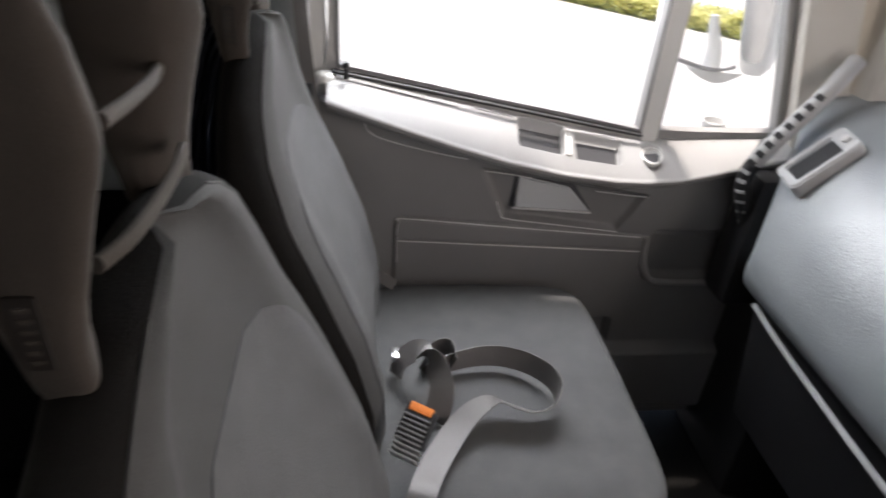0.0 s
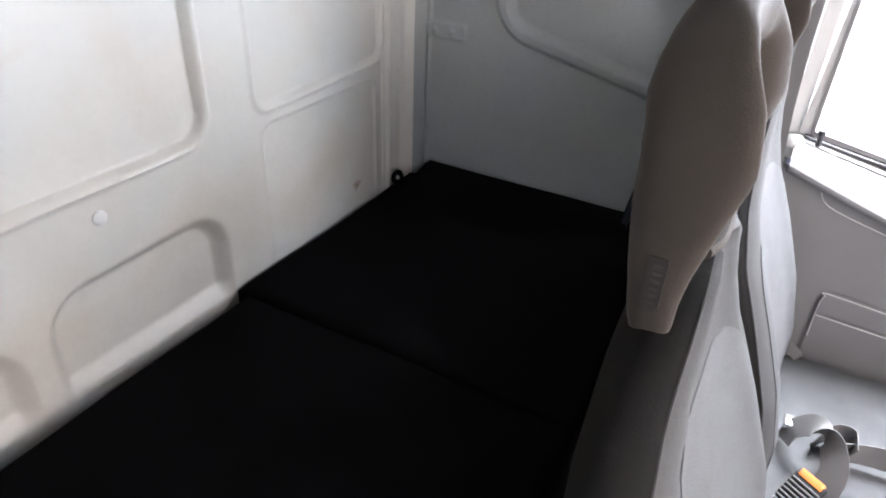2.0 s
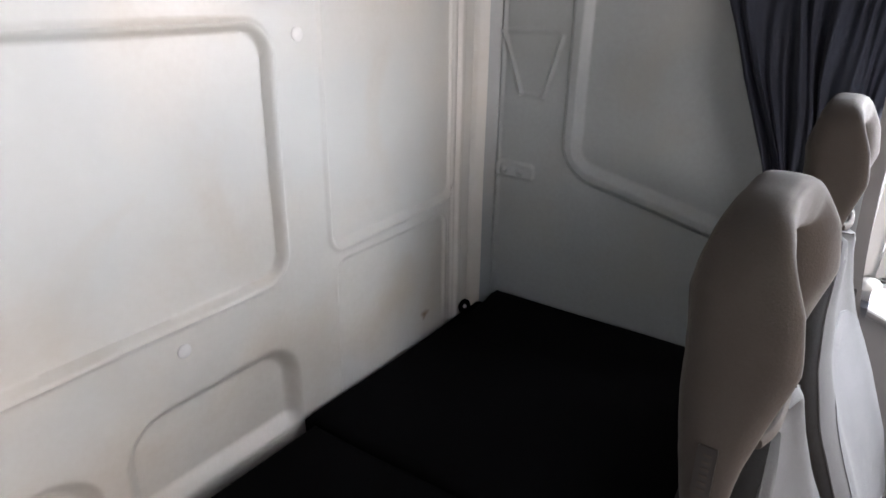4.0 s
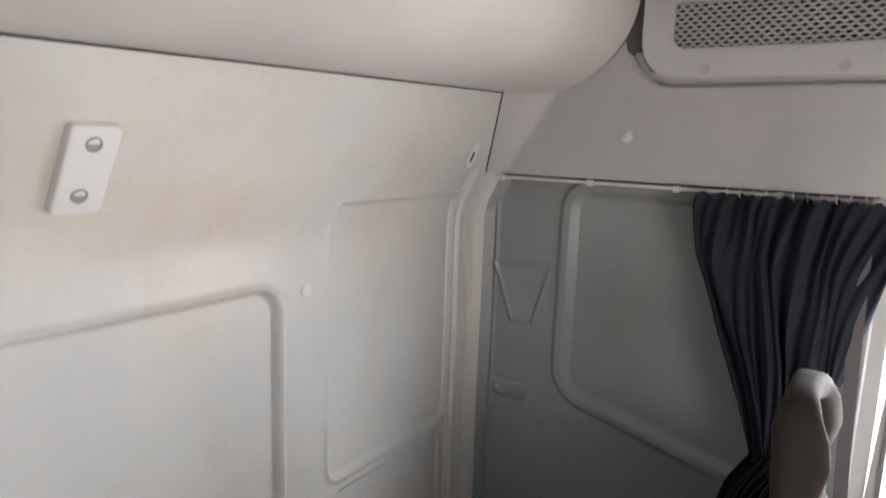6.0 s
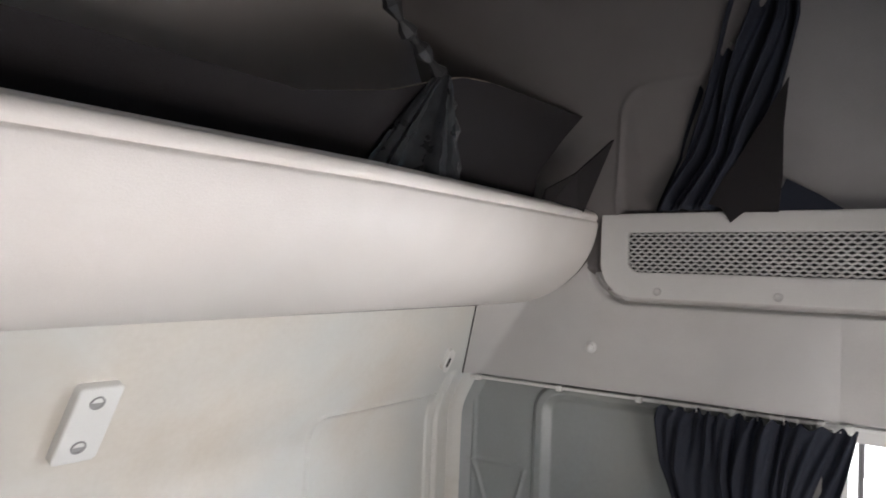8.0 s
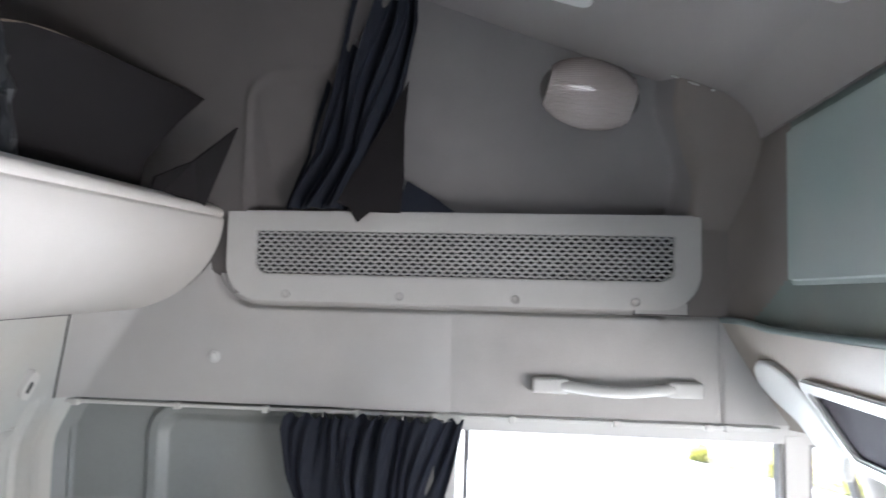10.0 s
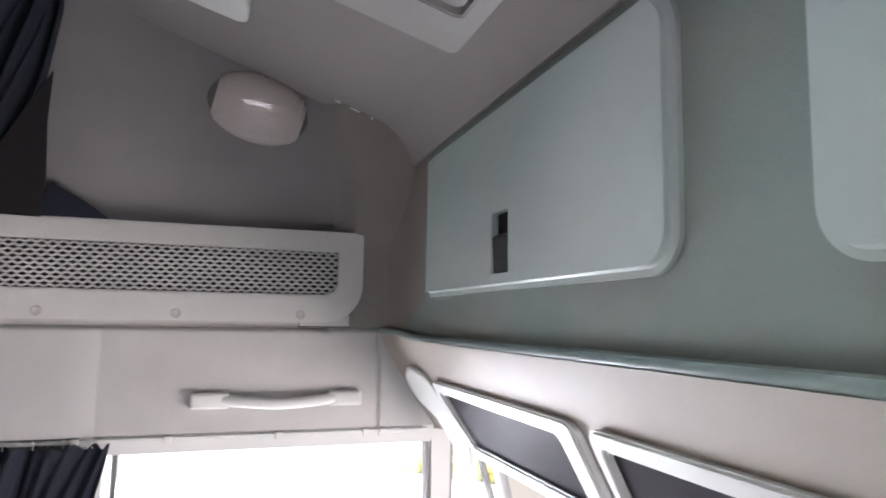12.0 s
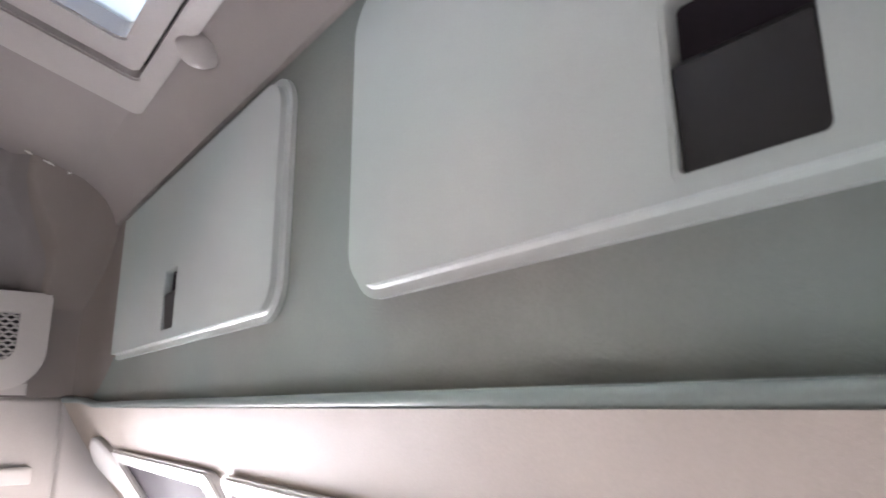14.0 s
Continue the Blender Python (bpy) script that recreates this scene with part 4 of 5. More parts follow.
# ---- front lockers ----


def locker(x0, x1, lx, corner, z0=2.072, lz=0.0, lw=0.034):
    ob = thing("roof_locker", "pale grey overhead locker door with a recessed latch", "locker", "front overhead lockers")
    r = corner
    out = round_rect(x0, x1, z0, 2.366, r, 8)
    hole = round_rect(lx - lw, lx + lw, 2.098 + lz, 2.198 + lz, 0.004, 8)
    bm = bmesh.new()
    ring_plate(bm, out, hole, at_y, 1.622, 1.604)
    bmesh.ops.recalc_face_normals(bm, faces=bm.faces)
    es = [e for e in bm.edges if e.calc_face_angle(0) > 1.2 and all(v.co.y < 1.61 for v in e.verts)]
    rim = [e for e in es if abs(e.verts[0].co.x - lx) > 0.06 or not 2.09 + lz < e.verts[0].co.z < 2.21 + lz]
    bmesh.ops.bevel(bm, geom=rim, offset=0.010, segments=5, affect="EDGES")
    part("door", bm, M_LOCKER, ob, smooth=35)
    bm = bmesh.new()
    ring_plate(bm, round_rect(lx - lw - 0.003, lx + lw + 0.003, 2.095 + lz, 2.201 + lz, 0.005, 4), round_rect(lx - lw + 0.003, lx + lw - 0.003, 2.101 + lz, 2.195 + lz, 0.004, 4), at_y, 1.621, 1.6046)
    latch = part("latch_frame", bm, M_LOCKER, ob)
    bm = bmesh.new()
    box(bm, lx - lw, lx + lw, 1.6162, 1.6192, 2.098 + lz, 2.198 + lz)
    part("latch_well", bm, M_DARKIN, latch, "dark latch well")
    bm = bmesh.new()
    loft(bm, [[(lx + sx * (lw - 0.0045), y, z + lz) for y, z in ((1.609, 2.103), (1.605, 2.156), (1.610, 2.161), (1.6155, 2.157), (1.6155, 2.103))] for sx in (-1, 1)])
    part("latch_paddle", bm, M_BLACK, latch, "dark grey latch paddle", smooth=20)
    return ob


locker(0.273, 1.061, 0.660, (0.012, 0.046, 0.05, 0.012), 2.076)
locker(1.208, 2.02, 1.571, (0.045, 0.045, 0.05, 0.05), 2.072, -0.008, 0.038)


def header_frame(x0, x1, lean0, lean1):
    """A pocket in the header: x0 and x1 at its top edge, and how far its sides run inboard lower down."""
    ob = thing("header_pocket", "cream-framed dark pocket in the header lining", "pocket", "header pockets")
    mid = (x0 + x1) / 2
    place = lambda q, d: [Vector((u - (1.905 - v) * (lean0 if u < mid else lean1), header_y(u, v) + d, v)) for u, v in q]
    out = round_rect(x0, x1, 1.748, 1.906, 0.020, 6)
    inn = round_rect(x0 + 0.026, x1 - 0.050, 1.772, 1.880, 0.010, 6)
    bm = bmesh.new()
    ring_plate(bm, out, inn, place, 0.006, -0.016)
    bmesh.ops.recalc_face_normals(bm, faces=bm.faces)
    bmesh.ops.bevel(bm, geom=[e for e in bm.edges if e.calc_face_angle(0) > 1.0], offset=0.005, segments=3, affect="EDGES")
    part("frame", bm, M_TRIMW, ob, "rounded pale frame")
    bm = bmesh.new()
    slab(bm, inn, place, 0.003, -0.004)
    part("inset", bm, M_DARKIN, ob, "dark plum inset")
    return ob


header_frame(0.246, 0.826, 0.0, 0.35)
header_frame(0.862, 1.46, 0.35, 0.35)
cap = thing("visor_cap", "smooth pale leaf-shaped cap in the header corner", "cap")
bm = bmesh.new()
leaf = [(p.x, p.y) for p in spline([(0.048, 1.876, 0), (0.064, 1.908, 0), (0.102, 1.925, 0), (0.160, 1.921, 0), (0.212, 1.898, 0), (0.238, 1.86, 0), (0.241, 1.81, 0), (0.234, 1.76, 0), (0.215, 1.715, 0), (0.152, 1.738, 0), (0.098, 1.785, 0), (0.060, 1.835, 0), (0.048, 1.876, 0)], 4)[:-1]]
slab(bm, leaf, lambda q, d: [Vector((x, header_y(x, z) + d, z)) for x, z in q], 0.004, -0.016, 0.012)
part("cover", bm, M_TRIMW, cap)

# ---- roof hatch ----
hatch = thing("roof_hatch", "grey-framed tilting roof hatch with a pale glass panel", "roof hatch")
cz = lambda y: 2.455 + 0.3 * (1.55 - y)
roofed = lambda q, d: [Vector((u, v + 0.287 * -d, cz(v) - 0.958 * d)) for u, v in q]


def hatch_ring(o, i, d0, d1, mat, name, label=""):
    bm = bmesh.new()
    ring_plate(bm, round_rect(*o, 0.015, 4), round_rect(*i, 0.012, 4), roofed, d0, d1)
    bmesh.ops.recalc_face_normals(bm, faces=bm.faces)
    bmesh.ops.bevel(bm, geom=[e for e in bm.edges if e.calc_face_angle(0) > 1.0], offset=0.003, segments=2, affect="EDGES")
    return part(name, bm, mat, hatch, label)


hatch_ring((0.620, 1.572, 0.93, 1.546), (0.727, 1.465, 1.045, 1.517), -0.035, 0.012, M_HATCH, "frame")
hatch_ring((0.733, 1.459, 1.051, 1.513), (0.800, 1.392, 1.118, 1.480), -0.040, 0.004, M_HATCH, "inner_frame", "grey sash round the glass")
hatch_ring((0.725, 1.467, 1.043, 1.519), (0.741, 1.451, 1.059, 1.506), -0.045, -0.014, M_RUBBER, "seal", "dark rubber seal")
bm = bmesh.new()
slab(bm, round_rect(0.792, 1.40, 1.110, 1.488, 0.01, 4), roofed, -0.034, -0.026)
part("glass", bm, M_HATCHG, hatch, "pale translucent glass")
bm = bmesh.new()
slab(bm, round_rect(0.742, 0.80, 1.478, 1.507, 0.004, 3), roofed, -0.012, 0.002, 0.003)
part("hinge", bm, M_FASCIA, hatch, "small brown-grey corner hinge")
bm = bmesh.new()
c = roofed([(0.888, 1.556)], 0.0)[0]
lathe(bm, c, Vector((0, -0.287, -0.958)), [(-0.002, 0.030), (0.006, 0.031), (0.010, 0.0305), (0.016, 0.028), (0.022, 0.023), (0.027, 0.016), (0.030, 0.008), (0.031, 0.0)], 28)
part("knob", bm, M_HATCH, hatch, "round warm-grey turning knob")
rest = thing("ceiling_light_strip", "pale oblong reading lamp on the ceiling", "lamp")
bm = bmesh.new()
slab(bm, round_rect(0.412, 0.500, 0.95, 1.235, 0.02, 5), roofed, -0.002, 0.016, 0.006)
part("housing", bm, M_TRIMW, rest)

# ---- bench seats ----


def super_ring(c, ax, ay, hx, hy, power, n=36):
    out = []
    for k in range(n):
        a = 2 * math.pi * k / n
        u = hx * math.copysign(abs(math.cos(a)) ** (2 / power), math.cos(a))
        v = hy * math.copysign(abs(math.sin(a)) ** (2 / power), math.sin(a))
        out.append(c + ax * u + ay * v)
    return out


def curve_of(xs, ys, t):
    return float(np.interp(t, xs, ys))


def headrest_mesh(cx):
    """An open loop: two deep side pads joined over the top, tapering to rounded feet."""
    bm = bmesh.new()
    deep = [0.020, 0.022, 0.026, 0.035, 0.042, 0.041, 0.031, 0.025, 0.023]
    side = [(0.104, 1.252), (0.105, 1.275), (0.104, 1.300), (0.102, 1.345), (0.101, 1.388), (0.099, 1.428), (0.083, 1.455), (0.048, 1.466), (0.0, 1.468)]
    mid = [0.898, 0.897, 0.897, 0.900, 0.905, 0.899, 0.890, 0.885, 0.884]
    path = [(x, m, z) for (x, z), m in zip(side, mid)]
    thick = [0.024, 0.026, 0.027, 0.028, 0.029, 0.027, 0.025, 0.024, 0.023]
    full = path + [(-x, y, z) for x, y, z in path[-2::-1]]
    dp, th = deep + deep[-2::-1], thick + thick[-2::-1]
    pts = spline(full, 4)
    n = len(pts)
    rings = []
    for i, p in enumerate(pts):
        d = (pts[min(i + 1, n - 1)] - pts[max(i - 1, 0)]).normalized()
        ay = Vector((0, 1, 0))
        ax = d.cross(ay).normalized()
        t = i / 4
        ring = super_ring(p + Vector((cx, 0, 0)), ax, ay, curve_of(range(len(th)), th, t), curve_of(range(len(dp)), dp, t), 3.4, 30)
        # the front of each pad falls back towards the opening
        outer = max(abs(q.x - cx) for q in ring)
        slope = 0.38 * min(1.0, max(0.0, (abs(p.x) - 0.05) / 0.04))
        rings.append([Vector((q.x, q.y - slope * (outer - abs(q.x - cx)) * (1 if q.y > p.y else 0.6), q.z)) for q in ring])
    low = lambda ring, p, s, dz: [p + Vector((cx, 0, -dz)) + (q - p - Vector((cx, 0, 0))) * s for q in ring]
    ends = ((0.15, 0.030), (0.42, 0.0275), (0.66, 0.022), (0.84, 0.014), (0.95, 0.006))
    loft(bm, [low(rings[0], pts[0], s, dz) for s, dz in ends] + rings + [low(rings[-1], pts[-1], s, dz) for s, dz in ends[::-1]])
    return bm


def bench_seat(cx, width, head, label, c0, c1):
    ob = thing("bench_seat", label, "seat", "passenger bench seats")
    hw = width / 2
    # backrest: a padded shell, narrow at the shoulders
    zs = [0.56, 0.62, 0.72, 0.84, 0.96, 1.06, 1.14, 1.20, 1.24, 1.262, 1.272]
    half = [0.235, 0.247, 0.252, 0.252, 0.250, 0.243, 0.226, 0.190, 0.132, 0.085, 0.03]
    front = [1.085, 1.095, 1.092, 1.062, 1.014, 0.968, 0.946, 0.938, 0.936, 0.932, 0.924]
    back = [0.96, 0.94, 0.920, 0.895, 0.876, 0.866, 0.862, 0.862, 0.868, 0.878, 0.890]

    def shell(z, k):
        """A ring of the backrest at height z, its front shaped by side bolsters."""
        h = curve_of(zs, half, z) * hw / 0.252
        f, b = curve_of(zs, front, z), curve_of(zs, back, z)
        ring = super_ring(Vector((cx, (f + b) / 2, z)), Vector((1, 0, 0)), Vector((0, 1, 0)), h, (f - b) / 2, 3.4 - 1.2 * min(1.0, max(0.0, (z - 1.02) / 0.2)), 64)
        return [Vector((p.x, p.y + (0.020 * min(1, abs(p.x - cx) / (0.62 * h + 1e-6)) ** 4 - 0.008) * min(1.0, max(0.0, ((p.y - (f + b) / 2) / ((f - b) / 2) - 0.05) / 0.7)), p.z)) for p in ring]

    heights = [0.56 + (1.272 - 0.56) * (1 - (1 - k / 44) ** 1.3) for k in range(45)]
    rings = [shell(z, 0) for z in heights]
    c = sum(rings[-1], Vector()) / len(rings[-1])
    rings.append([c + (p - c) * 0.5 + Vector((0, 0, 0.004)) for p in rings[-1]])
    rings.append([c + (p - c) * 0.03 + Vector((0, 0, 0.005)) for p in rings[-1]])
    bm = bmesh.new()
    loft(bm, [r[6:27] for r in rings], closed=False, caps=False)
    back_ob = part("backrest", bm, M_SEAT, ob, smooth=60)
    # centre panel of a paler cloth, laid on the front of the shell
    bm = bmesh.new()
    widths = [1.0] * 20 + [math.sqrt(max(0.05, 1 - (k / 9.3) ** 2.4)) for k in range(10)]
    along = lambda r, k: r[int(k)].lerp(r[int(k) + 1], k - int(k)) + Vector((0, 0.0015, 0))
    strip = [[along(r, 16 + 6.4 * w * (q / 8 - 1)) for q in range(17)] for r, w in zip(rings[1:31], widths)]
    loft(bm, strip + [], closed=False, caps=False)
    r = bmesh.ops.extrude_face_region(bm, geom=list(bm.faces))
    bmesh.ops.translate(bm, verts=[v for v in r["geom"] if isinstance(v, bmesh.types.BMVert)], vec=(0, -0.02, 0))
    part("centre_panel", bm, M_SEATP, ob, "slate-grey centre cloth", smooth=60)
    # darker cloth over the back and sides, with a stitched seam
    bm = bmesh.new()
    wrap = [r[26:] + r[:7] for r in rings]
    loft(bm, wrap, closed=False, caps=False)
    part("rear_panel", bm, M_SEATDK, ob, "dark brown side and back cloth", smooth=60)
    for k in (0, -1):
        bm = bmesh.new()
        sweep(bm, [r[k] for r in wrap[1:-4]], 0.0016, 6)
        part("stitched_seam", bm, M_SEAT, back_ob)
    # cushion, from c0 to c1
    cc, cw = (c0 + c1) / 2, (c1 - c0) / 2
    bm = bmesh.new()
    rings = []
    for k in range(15):
        t = k / 14
        a = math.pi * (t - 0.5)
        z = 0.515 + 0.075 * math.sin(a)
        s = 1 - 0.055 * (1 - math.cos(a)) - (0.04 if k in (0, 14) else 0)
        rings.append([Vector((p.x, p.y, p.z + (0.012 * (1 - ((p.x - cc) / cw) ** 2) - 0.02 * max(0, (p.y - 1.45) / 0.15) if t > 0.5 else 0))) for p in super_ring(Vector((cc, 1.335, z)), Vector((1, 0, 0)), Vector((0, 1, 0)), cw * (1 - (1 - s) * 0.35), 0.275 * s, 9.0, 72)])
    last = rings[-1]
    c = sum(last, Vector()) / len(last)
    for s in (0.85, 0.6, 0.3):
        rings.append([c + (p - c) * s + Vector((0, 0, 0.012 * (1 - s))) for p in last])
    loft(bm, rings)
    part("cushion", bm, M_SEATC, ob, smooth=60)
    bm = bmesh.new()
    box(bm, cx - hw + 0.04, cx + hw - 0.04, 1.06, 1.55, 0.0, 0.445, 0.01)
    part("base", bm, M_BLACK, ob)
    hr = part("headrest", headrest_mesh(head), M_PLUSH, ob, "brown-grey plush open headrest", smooth=60)
    # the bars' lit tops are put into a lighter plush colour
    bm = bmesh.new()
    sweep(bm, spline([(head - 0.085, 0.912, 1.360), (head - 0.04, 0.920, 1.366), (head + 0.02, 0.926, 1.375), (head + 0.085, 0.930, 1.386)], 5), 0.0040, 10, 1.2)
    part("crossbar", bm, M_PLUSHL, hr, "plush crossbar, toned up for the light on it")
    bm = bmesh.new()
    sweep(bm, spline([(head - 0.085, 0.920, 1.297), (head - 0.04, 0.926, 1.302), (head + 0.02, 0.929, 1.308), (head + 0.075, 0.929, 1.315), (head + 0.108, 0.922, 1.318)], 5), 0.0044, 10, 1.2)
    part("crossbar", bm, M_PLUSHL, hr, "plush crossbar, toned up for the light on it")
    # small woven label on the foot of the side pad
    bm = bmesh.new()
    xl = head + 0.1312
    slab(bm, round_rect(0.8855, 0.9005, 1.270, 1.316, 0.002, 2), at_x, xl - 0.004, xl + 0.0012)
    tag = part("label", bm, M_LABEL, hr, "woven brown label")
    bm = bmesh.new()
    for k in range(6):
        z = 1.274 + k * 0.0066
        box(bm, xl + 0.001, xl + 0.0016, 0.890, 0.8965, z, z + 0.0028)
    part("label_print", bm, M_PLUSHL, tag)
    return ob


bench_seat(0.385, 0.575, 0.385, "charcoal cloth passenger bench seat beside the door", 0.0975, 0.738)
bench_seat(0.975, 0.585, 0.985, "charcoal cloth middle bench seat with open headrest", 0.742, 1.268)

# seat belt lying on the cushion
belt = thing("seat_belt", "loose grey seat belt with an orange-button buckle on the cushion", "seat belt")
def strap(name, knots, parent):
    """A piece of webbing through knots of (place, direction across the webbing)."""
    line = spline([p for p, _ in knots], 10)
    across = [v.normalized() for v in spline([v for _, v in knots], 10)]
    bm = bmesh.new()
    ribbon(bm, line, across, 0.048)
    return part(name, bm, M_BELT, parent, smooth=60)


strap("webbing", [((0.455, 1.195, 0.640), (0, 0.1, 1)), ((0.425, 1.240, 0.634), (0, 0, 1)), ((0.408, 1.290, 0.631), (-0.1, 0, 1)), ((0.408, 1.340, 0.630), (-0.15, 0.05, 1)), ((0.430, 1.390, 0.630), (-0.1, 0.15, 1)), ((0.470, 1.425, 0.631), (0, 0.2, 1)), ((0.515, 1.432, 0.631), (0.25, 0.1, 0.95)), ((0.548, 1.408, 0.627), (0.6, -0.15, 0.75)), ((0.556, 1.372, 0.627), (0.72, -0.25, 0.65)), ((0.548, 1.335, 0.634), (0.80, 0.05, 0.55)), ((0.538, 1.302, 0.641), (0.80, 0.35, 0.40)), ((0.550, 1.268, 0.635), (0.75, 0.55, 0.20)), ((0.580, 1.232, 0.622), (0.70, 0.70, 0.05)), ((0.626, 1.198, 0.613), (0.60, 0.78, 0.0)), ((0.680, 1.168, 0.610), (0.40, 0.9, 0.0)), ((0.722, 1.152, 0.606), (0.3, 0.95, 0.0)), ((0.741, 1.146, 0.570), (0.2, 0.95, 0.0))], belt)
strap("upper_webbing", [((0.452, 1.124, 0.628), (0.9, 0.3, 0.1)), ((0.438, 1.136, 0.655), (0.9, 0.35, 0.1)), ((0.442, 1.165, 0.680), (0.85, 0.5, 0)), ((0.470, 1.192, 0.680), (0.75, 0.6, 0.1)), ((0.512, 1.206, 0.658), (0.5, 0.8, 0.2)), ((0.540, 1.200, 0.628), (0.3, 0.9, 0.1)), ((0.548, 1.188, 0.606), (0.2, 0.95, 0))], belt)
strap("lower_webbing", [((0.420, 1.176, 0.612), (0.2, 0.2, 1)), ((0.398, 1.205, 0.640), (0.1, 0.1, 1)), ((0.405, 1.235, 0.650), (0, 0.0, 1)), ((0.440, 1.238, 0.640), (-0.1, 0.2, 1))], belt)
buckle = thing("belt_buckle", "black seat belt buckle with an orange button and ribbed stalk", "buckle")
ax = Vector((0.026, 0.038, 0.001)).normalized()
dn = Vector((0.72, -0.40, -0.42)).normalized()
nn = ax.cross(dn).normalized()
B0 = Vector((0.630, 1.159, 0.7205))
frame_b = Matrix((( *(ax), ), ( *(dn), ), ( *(nn), ))).transposed().to_4x4()


def oriented(bm, origin, u0, u1, v0, v1, w0, w1, bevel):
    start = len(bm.verts)
    box(bm, u0, u1, v0, v1, w0, w1, bevel)
    bm.verts.ensure_lookup_table()
    bmesh.ops.transform(bm, matrix=Matrix.Translation(origin) @ frame_b, verts=bm.verts[start:])


bm = bmesh.new()
oriented(bm, B0, -0.026, 0.026, 0.0, 0.062, -0.011, 0.011, 0.004)
part("housing", bm, M_BLACK, buckle)
bm = bmesh.new()
oriented(bm, B0, -0.021, 0.021, -0.003, 0.012, -0.0125, 0.0125, 0.002)
part("button", bm, M_ORANGE, buckle, "orange release button")
bm = bmesh.new()
for k in range(9):
    oriented(bm, B0, -0.0235, 0.0235, 0.018 + k * 0.008, 0.0215 + k * 0.008, -0.0135, 0.0135, 0.001)
part("ribs", bm, M_DOOR, buckle, "grey ribbed grip")
tongue = thing("belt_tongue", "small bright metal belt tongue", "belt tongue")
bm = bmesh.new()
box(bm, 0.400, 0.432, 1.118, 1.145, 0.640, 0.655, 0.003)
part("plate", bm, M_CHROME, tongue)

# ---- passenger door ----
door = tagged(new("door_1"), "grey plastic-trimmed passenger door with a large window", "door", kind="structure")
sill = lambda y: np.interp(y, [0.96, 1.01, 1.71, 1.745, 2.1], [1.082, 1.075, 0.948, 0.945, 0.945])


def lip_z(y):
    """Height of the rounded lip along the inner edge of the ledge."""
    return np.interp(y, [0.95, 0.997, 1.06, 1.146, 1.279, 1.387, 1.518, 1.647, 1.72, 1.80, 1.92, 2.04, 2.15], [1.040, 1.032, 1.010, 0.981, 0.938, 0.907, 0.878, 0.862, 0.860, 0.866, 0.893, 0.918, 0.930])


def recess_dist(y, z):
    """Distance from the four-sided handle recess, below zero inside."""
    corners = ((1.343, 0.866), (1.402, 0.744), (1.693, 0.706), (1.747, 0.802))
    d = -9.0
    for (ya, za), (yb, zb) in zip(corners, corners[1:] + corners[:1]):
        n = math.hypot(yb - ya, zb - za)
        d = np.maximum(d, ((y - ya) * (zb - za) - (z - za) * (yb - ya)) / n)
    return d


def trim_shape(Y, T):
    top = lip_z(Y) - 0.014
    z = 0.06 + (top - 0.06) * T
    x = 0.040 + 0 * Y
    # recessed handle pocket, deepest behind the lever
    x = x - 0.020 * step(recess_dist(Y, z), 0.016)
    # two shallow steps
    for z0, z1 in ((0.741, 0.690), (0.679, 0.647)):
        zz = z0 + (z1 - z0) * (Y - 1.150) / 0.61
        x = x - 0.003 * np.exp(-((z - zz - 0.003) / 0.003) ** 2) * step(np.abs(Y - 1.46) - 0.305, 0.01)
    # pull recess near the hinge and map pocket
    d = sd_rrect(Y, z, 1.782, 2.13, 0.560, 0.700, 0.035)
    x = x - 0.035 * step(d, 0.016)
    d = sd_rrect(Y, z, 1.2, 2.1, 0.10, 0.34, 0.03)
    x = x + 0.035 * step(d, 0.03)
    d = sd_rrect(Y, z, 1.50, 1.735, 0.345, 0.43, 0.015)
    x = x - 0.03 * step(d, 0.012)
    x = x + 0.006 * step(sd_rrect(Y, z + 0.085 * (Y - 1.15), 1.140, 2.3, 0.2, 0.741, 0.03), 0.010)
    return x, Y, z


sheet_part("trim_panel", sheet(trim_shape, np.linspace(0.955, 2.16, 300), np.linspace(0, 1, 260), (-0.09, 0, 0)), M_DOOR, door, "mid-grey moulded trim panel with two grooves")


def ledge_shape(Y, T):
    """T runs from the glass over the sloping top (to 0.8) and round the lip."""
    top, lip = sill(Y) + 0.004, lip_z(Y)
    f = np.clip(T / 0.8, 0, 1)
    a = radians(55) - np.clip((T - 0.8) / 0.2, 0, 1) * radians(135)
    x0, z0 = 0.074 + 0.013 * math.cos(radians(55)), lip - 0.004 + 0.013 * math.sin(radians(55))
    x = np.where(T < 0.8, -0.012 + (x0 + 0.012) * f, 0.074 + 0.013 * np.cos(a))
    # the top is flatter beside the glass and falls away towards the lip
    z = np.where(T < 0.8, top + (z0 - top) * (0.55 * f + 0.45 * f ** 2.2), lip - 0.004 + 0.013 * np.sin(a))
    for y0, y1, t0, t1, deep in ((1.412, 1.516, 0.22, 0.60, 0.030), (1.546, 1.656, 0.28, 0.62, 0.020)):
        z = z - deep * step(sd_rrect(Y, T * 0.12, y0, y1, t0 * 0.12, t1 * 0.12, 0.004), 0.006)
    z = z - 0.010 * step(np.hypot(Y - 1.735, (T - 0.46) * 0.11) - 0.022, 0.006)
    return x, Y, z


# top toned paler than its shoulder: the window light is in the colour
sheet_part("ledge", sheet(ledge_shape, np.linspace(0.99, 2.15, 340), np.linspace(0, 0.86, 80), (-0.004, 0, -0.012)), M_SILL, door, "window ledge with switch trays, window light in its pale grey")
